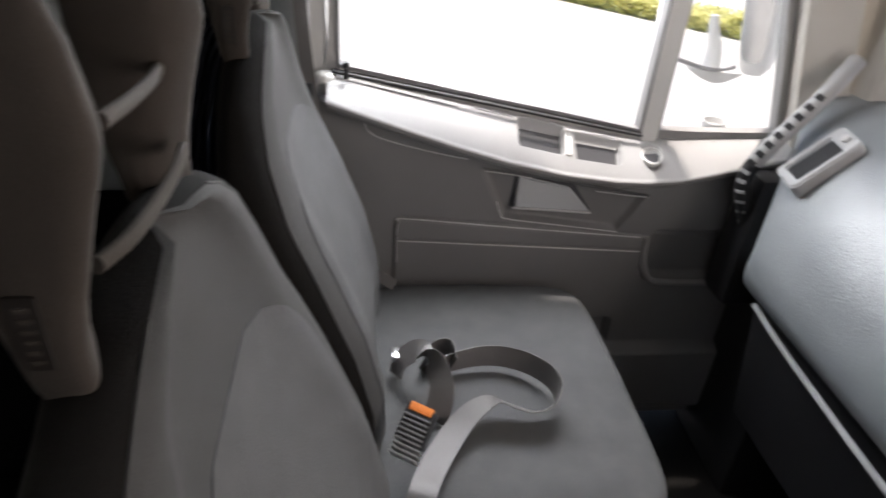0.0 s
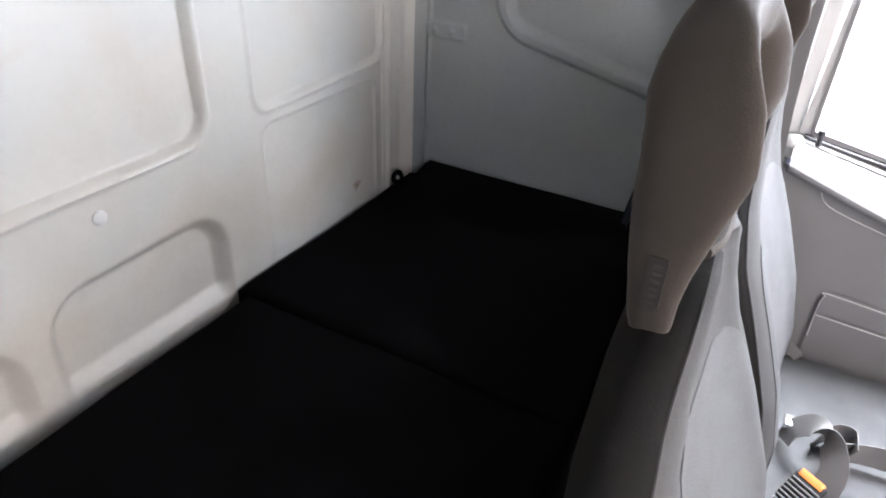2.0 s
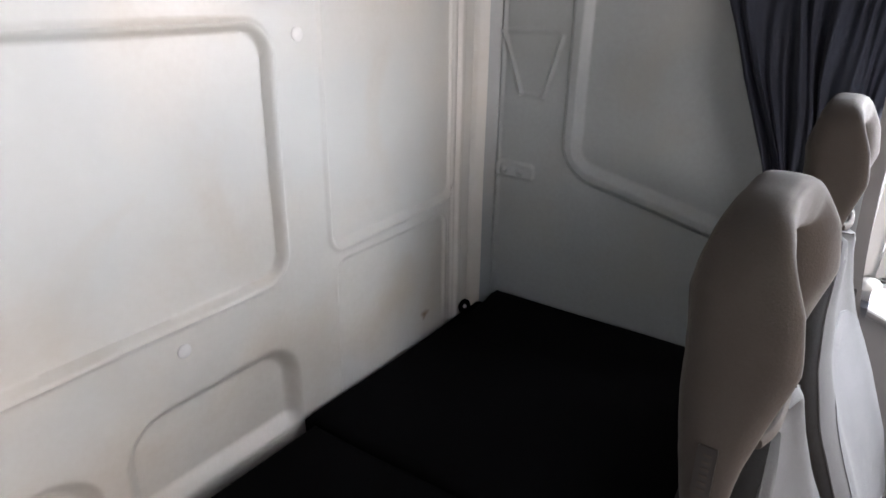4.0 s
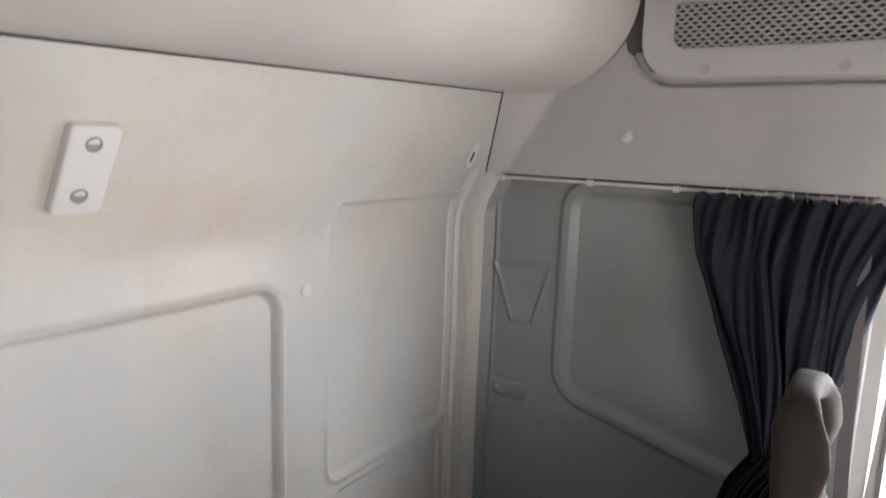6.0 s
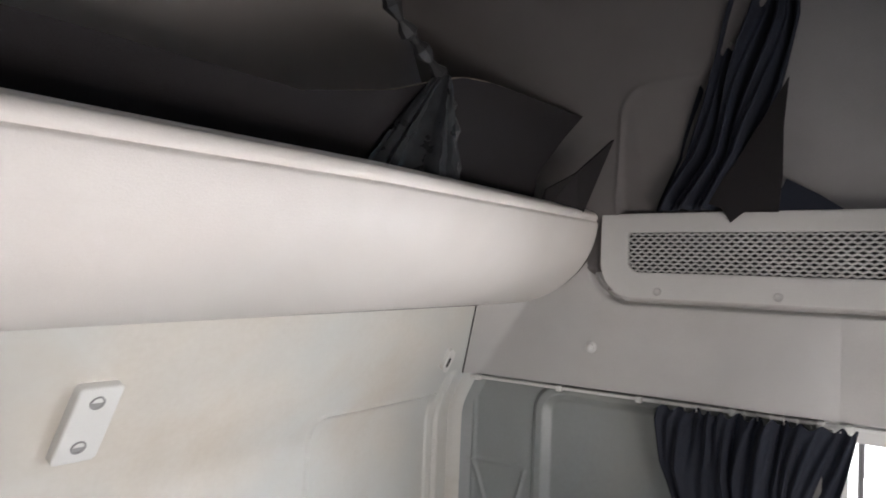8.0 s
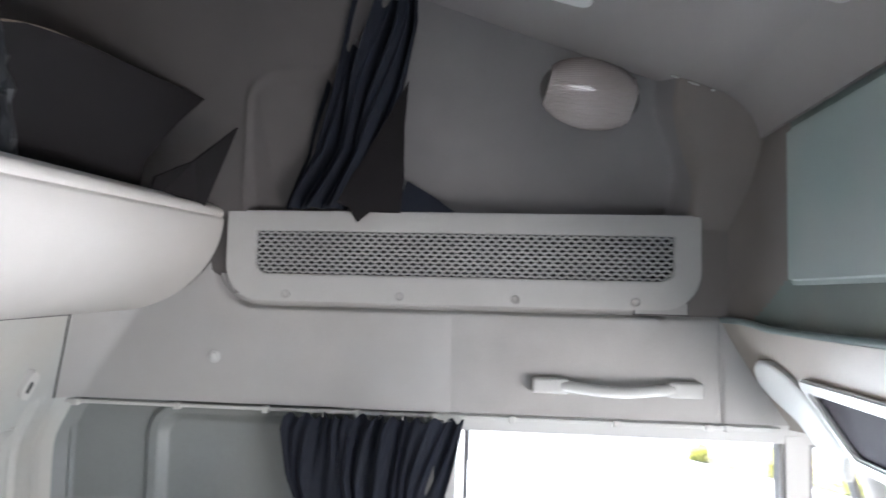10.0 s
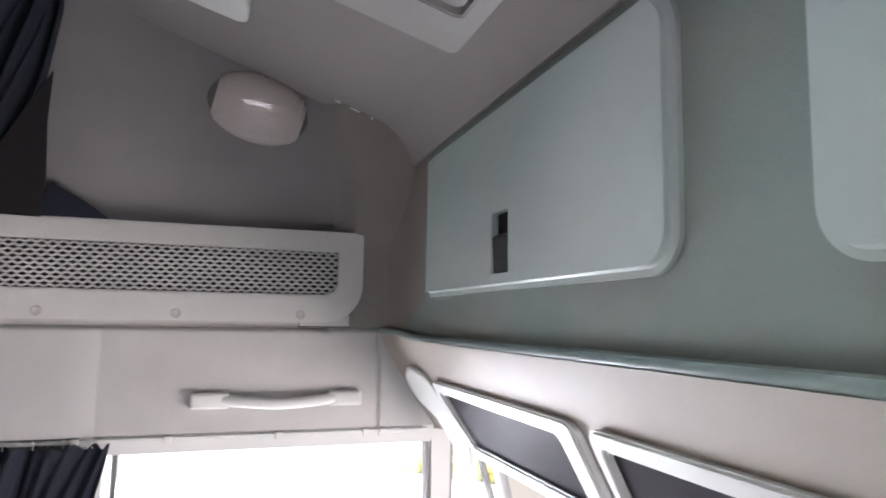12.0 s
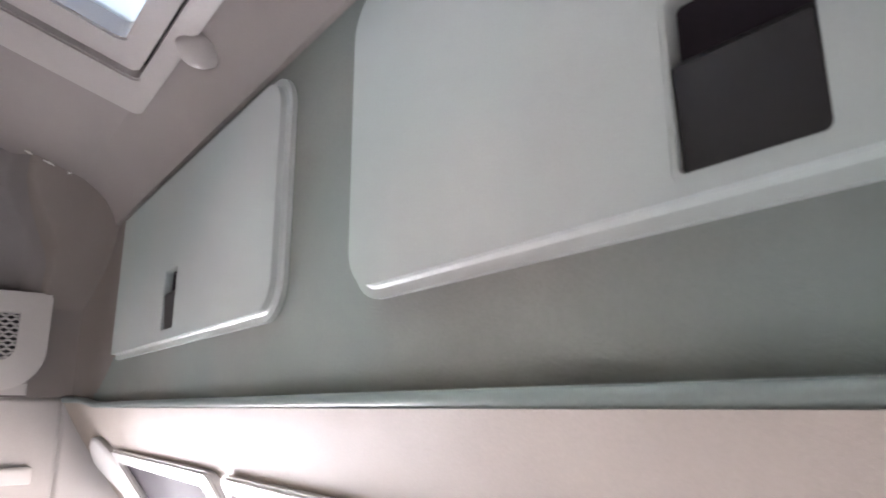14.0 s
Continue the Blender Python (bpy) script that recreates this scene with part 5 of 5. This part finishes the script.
sheet_part("ledge_face", sheet(ledge_shape, np.linspace(0.99, 2.15, 260), np.linspace(0.86, 1, 14), (-0.012, 0, -0.004)), M_DOOR, door, "grey rounded shoulder below the ledge")


def ledge_patch(name, y0, y1, t0, t1, mat, label, lift=0.0015):
    return sheet_part(name, sheet(lambda Y, T: (ledge_shape(Y, T)[0] + lift, Y, ledge_shape(Y, T)[2] + lift), np.linspace(y0, y1, 40), np.linspace(t0, t1, 24), (-0.002, 0, -0.003)), mat, door, label)


ledge_patch("switch_tray", 1.414, 1.514, 0.235, 0.585, M_DOORDK, "dark sunk switch tray")
ledge_patch("switch_tray", 1.552, 1.650, 0.33, 0.57, M_DOORDK, "dark sunk switch tray")
bm = bmesh.new()
loft(bm, [[tuple(float(v) for v in np.array(ledge_shape(np.array(y), np.array(t)))[[0, 1, 2]] + np.array((0, 0, dz))) for t, dz in ((0.30, 0.002), (0.62, 0.004), (0.62, -0.03), (0.30, -0.03))] for y in (1.521, 1.537)])
part("tray_divider", bm, M_TRIMW, door, "white bar between the switch trays", smooth=20)
bm = bmesh.new()
c = [float(v) for v in ledge_shape(np.array(1.735), np.array(0.46))]
lathe(bm, (c[0], c[1], c[2] + 0.006), (0.45, 0, 0.9), [(-0.008, 0.026), (0.004, 0.026), (0.005, 0.022), (-0.004, 0.020), (-0.004, 0.0)], 22)
cup_ring = part("cup_ring", bm, M_TRIMW, door, "pale ring of a small cup")
bm = bmesh.new()
lathe(bm, (c[0], c[1], c[2] + 0.006), (0.45, 0, 0.9), [(-0.0038, 0.0), (-0.0038, 0.0195), (-0.002, 0.0195), (-0.0025, 0.0)], 18)
part("cup_well", bm, M_DOORDK, cup_ring, "dark inside of the cup")
for y0, y1, t0 in ((1.075, 1.272, 0.30), (1.31, 1.412, 0.25)):
    bm = bmesh.new()
    sweep(bm, [(float(p[0]) + 0.0005, float(p[1]), float(p[2]) + 0.0005) for p in (ledge_shape(np.array(y), np.array(t0)) for y in np.linspace(y0, y1, 8))], 0.0009, 5)
    part("ledge_joint", bm, M_DOOR, door, "fine dark joint in the ledge")
bm = bmesh.new()
sweep(bm, [(0.006, y, float(sill(y)) + 0.001) for y in (1.0, 1.2, 1.4, 1.6, 1.71)], 0.007, 8)
part("weather_strip", bm, M_RUBBER, door, "black strip under the glass")
bm = bmesh.new()
sweep(bm, [(0.021, y, float(sill(y)) + 0.004) for y in (1.0, 1.2, 1.4, 1.6, 1.71)], 0.0035, 8)
part("weather_strip", bm, M_RUBBER, door, "thin black sealing lip")
for line in (
    [(1.147, 0.62), (1.1445, 0.70), (1.150, 0.733), (1.170, 0.741), (1.45, 0.716), (1.757, 0.690)],
    [(1.149, 0.680), (1.45, 0.664), (1.767, 0.647)],
    [(1.068, 0.975), (1.078, 0.956), (1.110, 0.939), (1.20, 0.917), (1.300, 0.897)],
    [(1.345, 0.868), (1.40, 0.861), (1.455, 0.852)],
    [(1.617, 0.819), (1.68, 0.811), (1.748, 0.804)],
    [(1.378, 0.790), (1.392, 0.755), (1.412, 0.742), (1.55, 0.724), (1.693, 0.706)],
):
    bm = bmesh.new()
    sweep(bm, spline([(0.0475 if y > 1.14 else 0.042, y, z) for y, z in line], 6), 0.0016, 6)
    part("trim_line", bm, M_LINE, door, "pale raised trim line")
bm = bmesh.new()
loft(bm, [[(x, y, z) for y, z in ((1.415, 0.765), (1.42, 0.852), (1.57, 0.825), (1.62, 0.756))] for x in (0.012, 0.0225)])
lever = part("handle_cup", bm, M_DOORDK, door, "dark door release cup", smooth=20)
bm = bmesh.new()
front = [Vector((0.046, 1.424, 0.773)), Vector((0.026, 1.431, 0.846)), Vector((0.026, 1.556, 0.818)), Vector((0.046, 1.610, 0.761))]
loft(bm, [[p - Vector((0.014, 0, -0.003)) for p in front], front])
bmesh.ops.recalc_face_normals(bm, faces=bm.faces)
bmesh.ops.bevel(bm, geom=list(bm.edges), offset=0.003, segments=2, affect="EDGES")
part("release_lever", bm, M_LEVER, lever, "pale satin-grey release lever", smooth=30)
bm = bmesh.new()
sweep(bm, [(0.047, 1.418, 0.7725), (0.0475, 1.51, 0.7665), (0.047, 1.613, 0.7595)], 0.0028, 8)
part("lever_edge", bm, M_SILL, lever, "bright lower edge of the lever")
bm = bmesh.new()
lathe(bm, (0.02, 0.985, 1.058), (0, 0, 1), [(0, 0.022), (0.012, 0.022), (0.02, 0.016), (0.024, 0.0)], 16)
part("latch_boss", bm, M_TRIMW, door)
bm = bmesh.new()
lathe(bm, (0.035, 1.03, 1.070), (0, 0, 1), [(0, 0.006), (0.022, 0.005), (0.025, 0.008), (0.034, 0.007), (0.036, 0.0)], 12)
part("lock_pin", bm, M_BLACK, door)


bm = bmesh.new()
sweep(bm, spline([(0.046, 1.776, 0.69), (0.046, 1.782, 0.62), (0.046, 1.812, 0.562), (0.046, 1.86, 0.550), (0.046, 2.0, 0.548), (0.046, 2.12, 0.552)], 6), 0.009, 10)
part("armrest_lip", bm, M_SEAL, door, "bright rounded lip of the pull recess")


def window_outline(inset):
    i = inset
    k = max(i, -0.004)
    return [(1.01 + i, 1.085 + i), (1.16, 1.058 + i), (1.35, 1.022 + i), (1.54, 0.988 + i), (1.711 - i, 0.956 + i), (1.711 - i, 1.25), (1.705 - i, 1.50), (1.70 - k, 1.735 - k), (1.50, 1.735 - k), (1.25, 1.73 - k), (1.012 + k, 1.726 - k), (1.01 + k, 1.45)]


def quarter_outline(inset):
    i = inset
    k = max(i, -0.004)
    return [(1.752 + i, 0.957 + i), (1.85, 0.955 + i), (1.95, 0.955 + i), (2.052 - i, 0.957 + i), (2.02 - i, 1.10), (1.97 - i, 1.28), (1.90 - k, 1.50), (1.83 - k, 1.735 - k), (1.80, 1.735 - k), (1.762 + k, 1.735 - k), (1.757 + k, 1.50), (1.752 + i, 1.2)]


def under_head(outline):
    """The upper edge of the glass and its seal runs up behind the door head."""
    return [(y, z + (0.022 if z > 1.65 else 0.0)) for y, z in outline]


window = tagged(new("window_1"), "passenger side window with dark rubber seal", "window", kind="structure")
bm = bmesh.new()
ring_plate(bm, under_head(window_outline(-0.022)), under_head(window_outline(0.005)), at_x, -0.026, 0.008)
part("window_frame", bm, M_SIDE, window, "pale grey window surround", smooth=20)
bm = bmesh.new()
slab(bm, under_head(window_outline(0.0)), at_x, -0.022, -0.018)
part("pane", bm, M_GLASS, window).visible_shadow = False
bm = bmesh.new()
ring_plate(bm, under_head(window_outline(-0.001)), under_head(window_outline(0.007)), at_x, -0.024, 0.0105)
part("glass_gasket", bm, M_DOOR, window, "dark grey rubber lip round the glass", smooth=20)
quarter = tagged(new("window_2"), "fixed quarter window ahead of the door glass", "window", kind="structure")
bm = bmesh.new()
ring_plate(bm, quarter_outline(-0.016), quarter_outline(0.004), at_x, -0.026, 0.008)
part("window_frame", bm, M_SEAL, quarter, "dark grey rubber window seal", smooth=20)
bm = bmesh.new()
slab(bm, quarter_outline(0.0), at_x, -0.022, -0.018)
part("pane", bm, M_GLASS, quarter).visible_shadow = False
# frame of the door round the glass, pillars
bm = bmesh.new()
loft(bm, [at_x(q, 0.0) for q in ([(0.945, 1.0), (0.990, 1.0), (0.990, 1.78), (0.945, 1.78)],)] + [at_x([(0.945, 1.0), (0.990, 1.0), (0.990, 1.78), (0.945, 1.78)], -0.06)])
structure("pillar_b", bm, M_TRIMW, "pale painted pillar behind the passenger door", "pillar")
bm = bmesh.new()
box(bm, -0.05, 0.0125, 0.985, 1.90, 1.738, 1.778)
structure("door_head", bm, M_TRIMW, "pale door frame above the window", "trim")
# off-white in place of grey: glare round the glass is in the colour
bm = bmesh.new()
loft(bm, [at_x([(1.712, 0.93), (1.75, 0.93), (1.755, 1.755), (1.706, 1.755)], d) for d in (-0.05, 0.014)])
structure("door_divider", bm, M_TRIMW, "upright between door glass and quarter window, paled for glare", "trim")
bm = bmesh.new()
loft(bm, [[(x, y0 + 0, z) for x, y0, z in ((-0.06, yb, zz), (0.045, yb, zz), (0.07, yb + 0.11, zz), (-0.06, yb + 0.16, zz))] for yb, zz in ((2.085, 0.90), (1.985, 1.30), (1.86, 1.79))])
structure("pillar_a", bm, M_UPPER, "cream lined windscreen pillar", "pillar")
bm = bmesh.new()
sweep(bm, spline([(0.03, 0.952, 1.76), (0.045, 0.95, 1.3), (0.05, 0.95, 1.06)], 6), 0.011, 8)
structure("belt_guide", bm, M_DOOR, "grey upright belt guide on the pillar", "trim")
sb = thing("pillar_belt", "grey belt webbing running down the door pillar", "seat belt")
bm = bmesh.new()
ribbon(bm, spline([(0.055, 0.93, 1.75), (0.07, 0.94, 1.4), (0.08, 0.955, 1.1), (0.085, 1.0, 0.85), (0.09, 1.06, 0.66), (0.12, 1.14, 0.60)], 6), [(0, 1, 0.1)] * 31, 0.026)
part("webbing", bm, M_BELT, sb, smooth=60)
bm = bmesh.new()
box(bm, 0.05, 0.085, 0.925, 0.965, 1.035, 1.075, 0.005)
part("guide", bm, M_BLACK, sb, "black belt guide clip")

# ---- dashboard ----
dash = thing("dashboard", "slate-grey grained dashboard with a side vent", "dashboard")
bm = bmesh.new()
rings = []
for x, grow in ((0.262, 0.0), (0.268, 0.6), (0.285, 0.9), (0.31, 1.0), (0.5, 1.06), (0.8, 1.12), (1.2, 1.12)):
    prof = [(2.26, 0.66), (2.02, 0.655), (1.955, 0.675), (1.912, 0.705), (1.897, 0.748), (1.905, 0.80), (1.942, 0.88), (1.995, 0.96), (2.05, 1.025), (2.11, 1.07), (2.18, 1.085), (2.26, 1.08)]
    lean = max(0.0, 1 - (x - 0.262) / 0.35)
    rings.append([(x - 1.25 * lean * max(0.0, min(y, 2.09) - 1.9), 2.10 + (y - 2.10) * (0.90 + 0.10 * grow), 0.9 + (z - 0.9) * (0.92 + 0.08 * grow)) for y, z in prof])
loft(bm, rings)
part("pad", bm, M_DASH, dash, smooth=60)
bm = bmesh.new()
sweep(bm, spline([(0.285, 1.950, 0.655), (0.45, 1.940, 0.645), (0.8, 1.930, 0.635), (1.2, 1.930, 0.635)], 6), 0.007, 8)
part("trim_strip", bm, M_SILL, dash, "pale grey trim strip")
bm = bmesh.new()
loft(bm, [[(x, y, z) for y, z in ((2.26, 0.64), (1.965, 0.64), (2.02, 0.30), (2.26, 0.25))] for x in (0.27, 1.2)])
part("lower_panel", bm, M_BLACK, dash, smooth=20)
VX = Vector((0.95, -0.10, -0.05)).normalized()
VZ = Vector((-0.35, 0.65, 0.68)).normalized()
VN = VX.cross(VZ).normalized()
VZ = (VZ - VX * VZ.dot(VX)).normalized()
vc = Vector((0.235, 2.005, 1.000))
fr = Matrix((tuple(VX), tuple(VZ), tuple(VN))).transposed().to_4x4()
vplace = lambda q, d: [vc + fr.to_3x3() @ Vector((u, v, d)) for u, v in q]
bm = bmesh.new()
ring_plate(bm, round_rect(-0.042, 0.042, -0.082, 0.072, 0.014, 4), round_rect(-0.026, 0.026, -0.062, 0.038, 0.004, 4), vplace, -0.05, 0.008)
bmesh.ops.recalc_face_normals(bm, faces=bm.faces)
bmesh.ops.bevel(bm, geom=[e for e in bm.edges if e.calc_face_angle(0) > 1.0], offset=0.004, segments=3, affect="EDGES")
vent = part("vent_frame", bm, M_SILL, dash, "pale grey vent surround", smooth=30)
bm = bmesh.new()
slab(bm, round_rect(-0.028, 0.028, -0.064, 0.040, 0.004, 4), vplace, -0.04, -0.022)
part("vent_well", bm, M_BLACK, vent)
for k in range(5):
    bm = bmesh.new()
    u = -0.020 + 0.010 * k
    slab(bm, [(u - 0.0015, -0.062), (u + 0.0015, -0.062), (u + 0.0015, 0.038), (u - 0.0015, 0.038)], vplace, -0.02, 0.004)
    part("slat", bm, M_DOORDK, vent)
bm = bmesh.new()
lathe(bm, vc + fr.to_3x3() @ Vector((0.005, 0.055, 0.008)), VN, [(0, 0.009), (0.006, 0.009), (0.008, 0.0)], 14)
part("vent_dial", bm, M_SIDE, vent)

# ridged grab handle on the windscreen pillar
grab_bar = thing("grab_bar", "long ridged grey and black grab handle on the windscreen pillar", "grab bar")
hp = spline([(0.10, 2.0, 0.74), (0.115, 1.955, 0.82), (0.12, 1.932, 0.90), (0.13, 1.955, 0.97), (0.13, 2.0, 1.035), (0.125, 2.05, 1.10), (0.10, 2.11, 1.165)], 6)
bm = bmesh.new()
sweep(bm, hp[:16], 0.018, 12)
part("lower_bar", bm, M_RUBBER, grab_bar, "black rubber lower grip")
bm = bmesh.new()
sweep(bm, hp[15:], 0.019, 12)
part("upper_bar", bm, M_SILL, grab_bar, "pale grey upper bar")
for i in range(3, len(hp) - 6, 2):
    bm = bmesh.new()
    c = hp[i] + Vector((0.6, -0.75, 0.25)).normalized() * 0.0165
    d = (hp[i + 1] - hp[i]).normalized()
    s = d.cross(Vector((0.6, -0.75, 0.25)).normalized()).normalized()
    w, h = (0.010, 0.004) if i < 15 else (0.009, 0.0065)
    n = s.cross(d).normalized()
    loft(bm, [[c + s * (sx * w) + d * (sy * h) + n * q for sx, sy in ((-1, -1), (1, -1), (1, 1), (-1, 1))] for q in (-0.004, 0.004)])
    part("grip_tooth", bm, M_SILL if i < 15 else M_RUBBER, grab_bar, "moulded grip tooth")
bm = bmesh.new()
box(bm, 0.05, 0.15, 1.965, 2.06, 0.55, 0.90, 0.015)
box(bm, -0.02, 0.30, 2.06, 2.26, 0.0, 0.93, 0.01)
structure("hinge_trim", bm, M_BLACK, "dark trim at the foot of the windscreen pillar", "trim")

# ---- outside ----
bm = bmesh.new()
R = 400
bmesh.ops.create_grid(bm, x_segments=8, y_segments=8, size=R, matrix=Matrix.Translation((0, 0, -1.25)))
structure("ground", bm, M_GROUND, "bright pale concrete yard around the truck", "ground")
mirror = thing("door_mirror", "large pale grey door mirror on a curved arm", "mirror")
bm = bmesh.new()
tilt_m = Vector((-0.04, -0.02, 0.25)).normalized()
loft(bm, [super_ring(Vector((-0.36, 2.130 + 0.012 * k, 1.26)) + Vector((-0.010 * k, 0, 0)), tilt_m, Vector((0.45, 0.85, 0)).normalized(), 0.265 * s, 0.043 * s, 5.0, 28) for k, s in ((-1, 0.90), (-0.6, 1.0), (3, 0.98), (5, 0.8), (5.8, 0.45))])
part("housing", bm, M_TRIMW, mirror)
bm = bmesh.new()
loft(bm, [super_ring(Vector((-0.352, 2.116 - 0.002 * k, 1.26)), tilt_m, Vector((0.45, 0.85, 0)).normalized(), 0.23, 0.034, 5.0, 28) for k in (0, 1)])
part("mirror_glass", bm, M_CHROME, mirror, "mirror glass")
bm = bmesh.new()
sweep(bm, spline([(-0.06, 1.77, 1.118), (-0.15, 1.83, 1.085), (-0.22, 1.90, 1.056), (-0.27, 1.985, 1.027), (-0.31, 2.06, 1.014), (-0.35, 2.11, 1.012)], 6), 0.006, 8)
part("arm", bm, M_DOOR, mirror, "thin dark grey mirror arm")
bm = bmesh.new()
slab(bm, [(1.94, 1.030), (1.955, 1.012), (1.985, 0.994), (2.025, 0.980), (2.060, 0.984), (2.09, 0.998), (2.11, 1.010), (2.05, 1.014), (1.99, 1.022)], at_x, -0.32, -0.29, 0.004)
part("arm_cover", bm, M_TRIMW, mirror, "pale wedge-shaped arm cover")
bm = bmesh.new()
sweep(bm, spline([(-0.37, 2.050, 1.005), (-0.37, 2.045, 1.06), (-0.37, 2.030, 1.10), (-0.37, 2.020, 1.145)], 5), [0.026 - 0.001 * k for k in range(16)], 10)
part("post", bm, M_TRIMW, mirror, "pale tapered mirror post")
cup = thing("mirror_fixing_cup", "short grey round fixing outside the quarter window", "fixing")
bm = bmesh.new()
lathe(bm, (-0.08, 1.937, 0.92), (0, 0, 1), [(0, 0.026), (0.033, 0.029), (0.035, 0.027), (0.02, 0.024), (0.02, 0.0)], 18)
part("body", bm, M_SIDE, cup)


def hedge(ax, ay, bx, by, h, seed):
    """A far hedge along a line: many leaf clumps with an uneven outline."""
    r = random.Random(seed)
    verts, faces = [], []
    for _ in range(16000):
        w = r.random()
        top = h * (0.55 + 0.6 * w) * (0.8 + 0.25 * math.sin(w * 9) + 0.12 * math.sin(w * 37))
        z = -1.25 + top * r.random() ** 0.8
        off = abs(r.gauss(0, 0.5))
        s = r.uniform(0.05, 0.14)
        a, b = Vector((r.gauss(0, 1), r.gauss(0, 1), r.gauss(0, 0.4))).normalized(), Vector((r.gauss(0, 1), r.gauss(0, 1), r.gauss(0, 0.4))).normalized()
        c = Vector((ax + (bx - ax) * w - 0.7 * off, ay + (by - ay) * w + 0.7 * off, z))
        n = len(verts)
        verts += [c - a * s, c + b * s * 0.5, c + a * s, c - b * s * 0.5]
        faces.append((n, n + 1, n + 2, n + 3))
    me = bpy.data.meshes.new("hedge")
    me.from_pydata([tuple(v) for v in verts], [], faces)
    me.materials.append(M_LEAF)
    return tagged(new("hedge", me), "sunlit yellow-green hedge beyond the yard", "hedge", kind="stuff")


hedge(-12.7, 5.0, -8.7, 8.9, 0.45, 3)
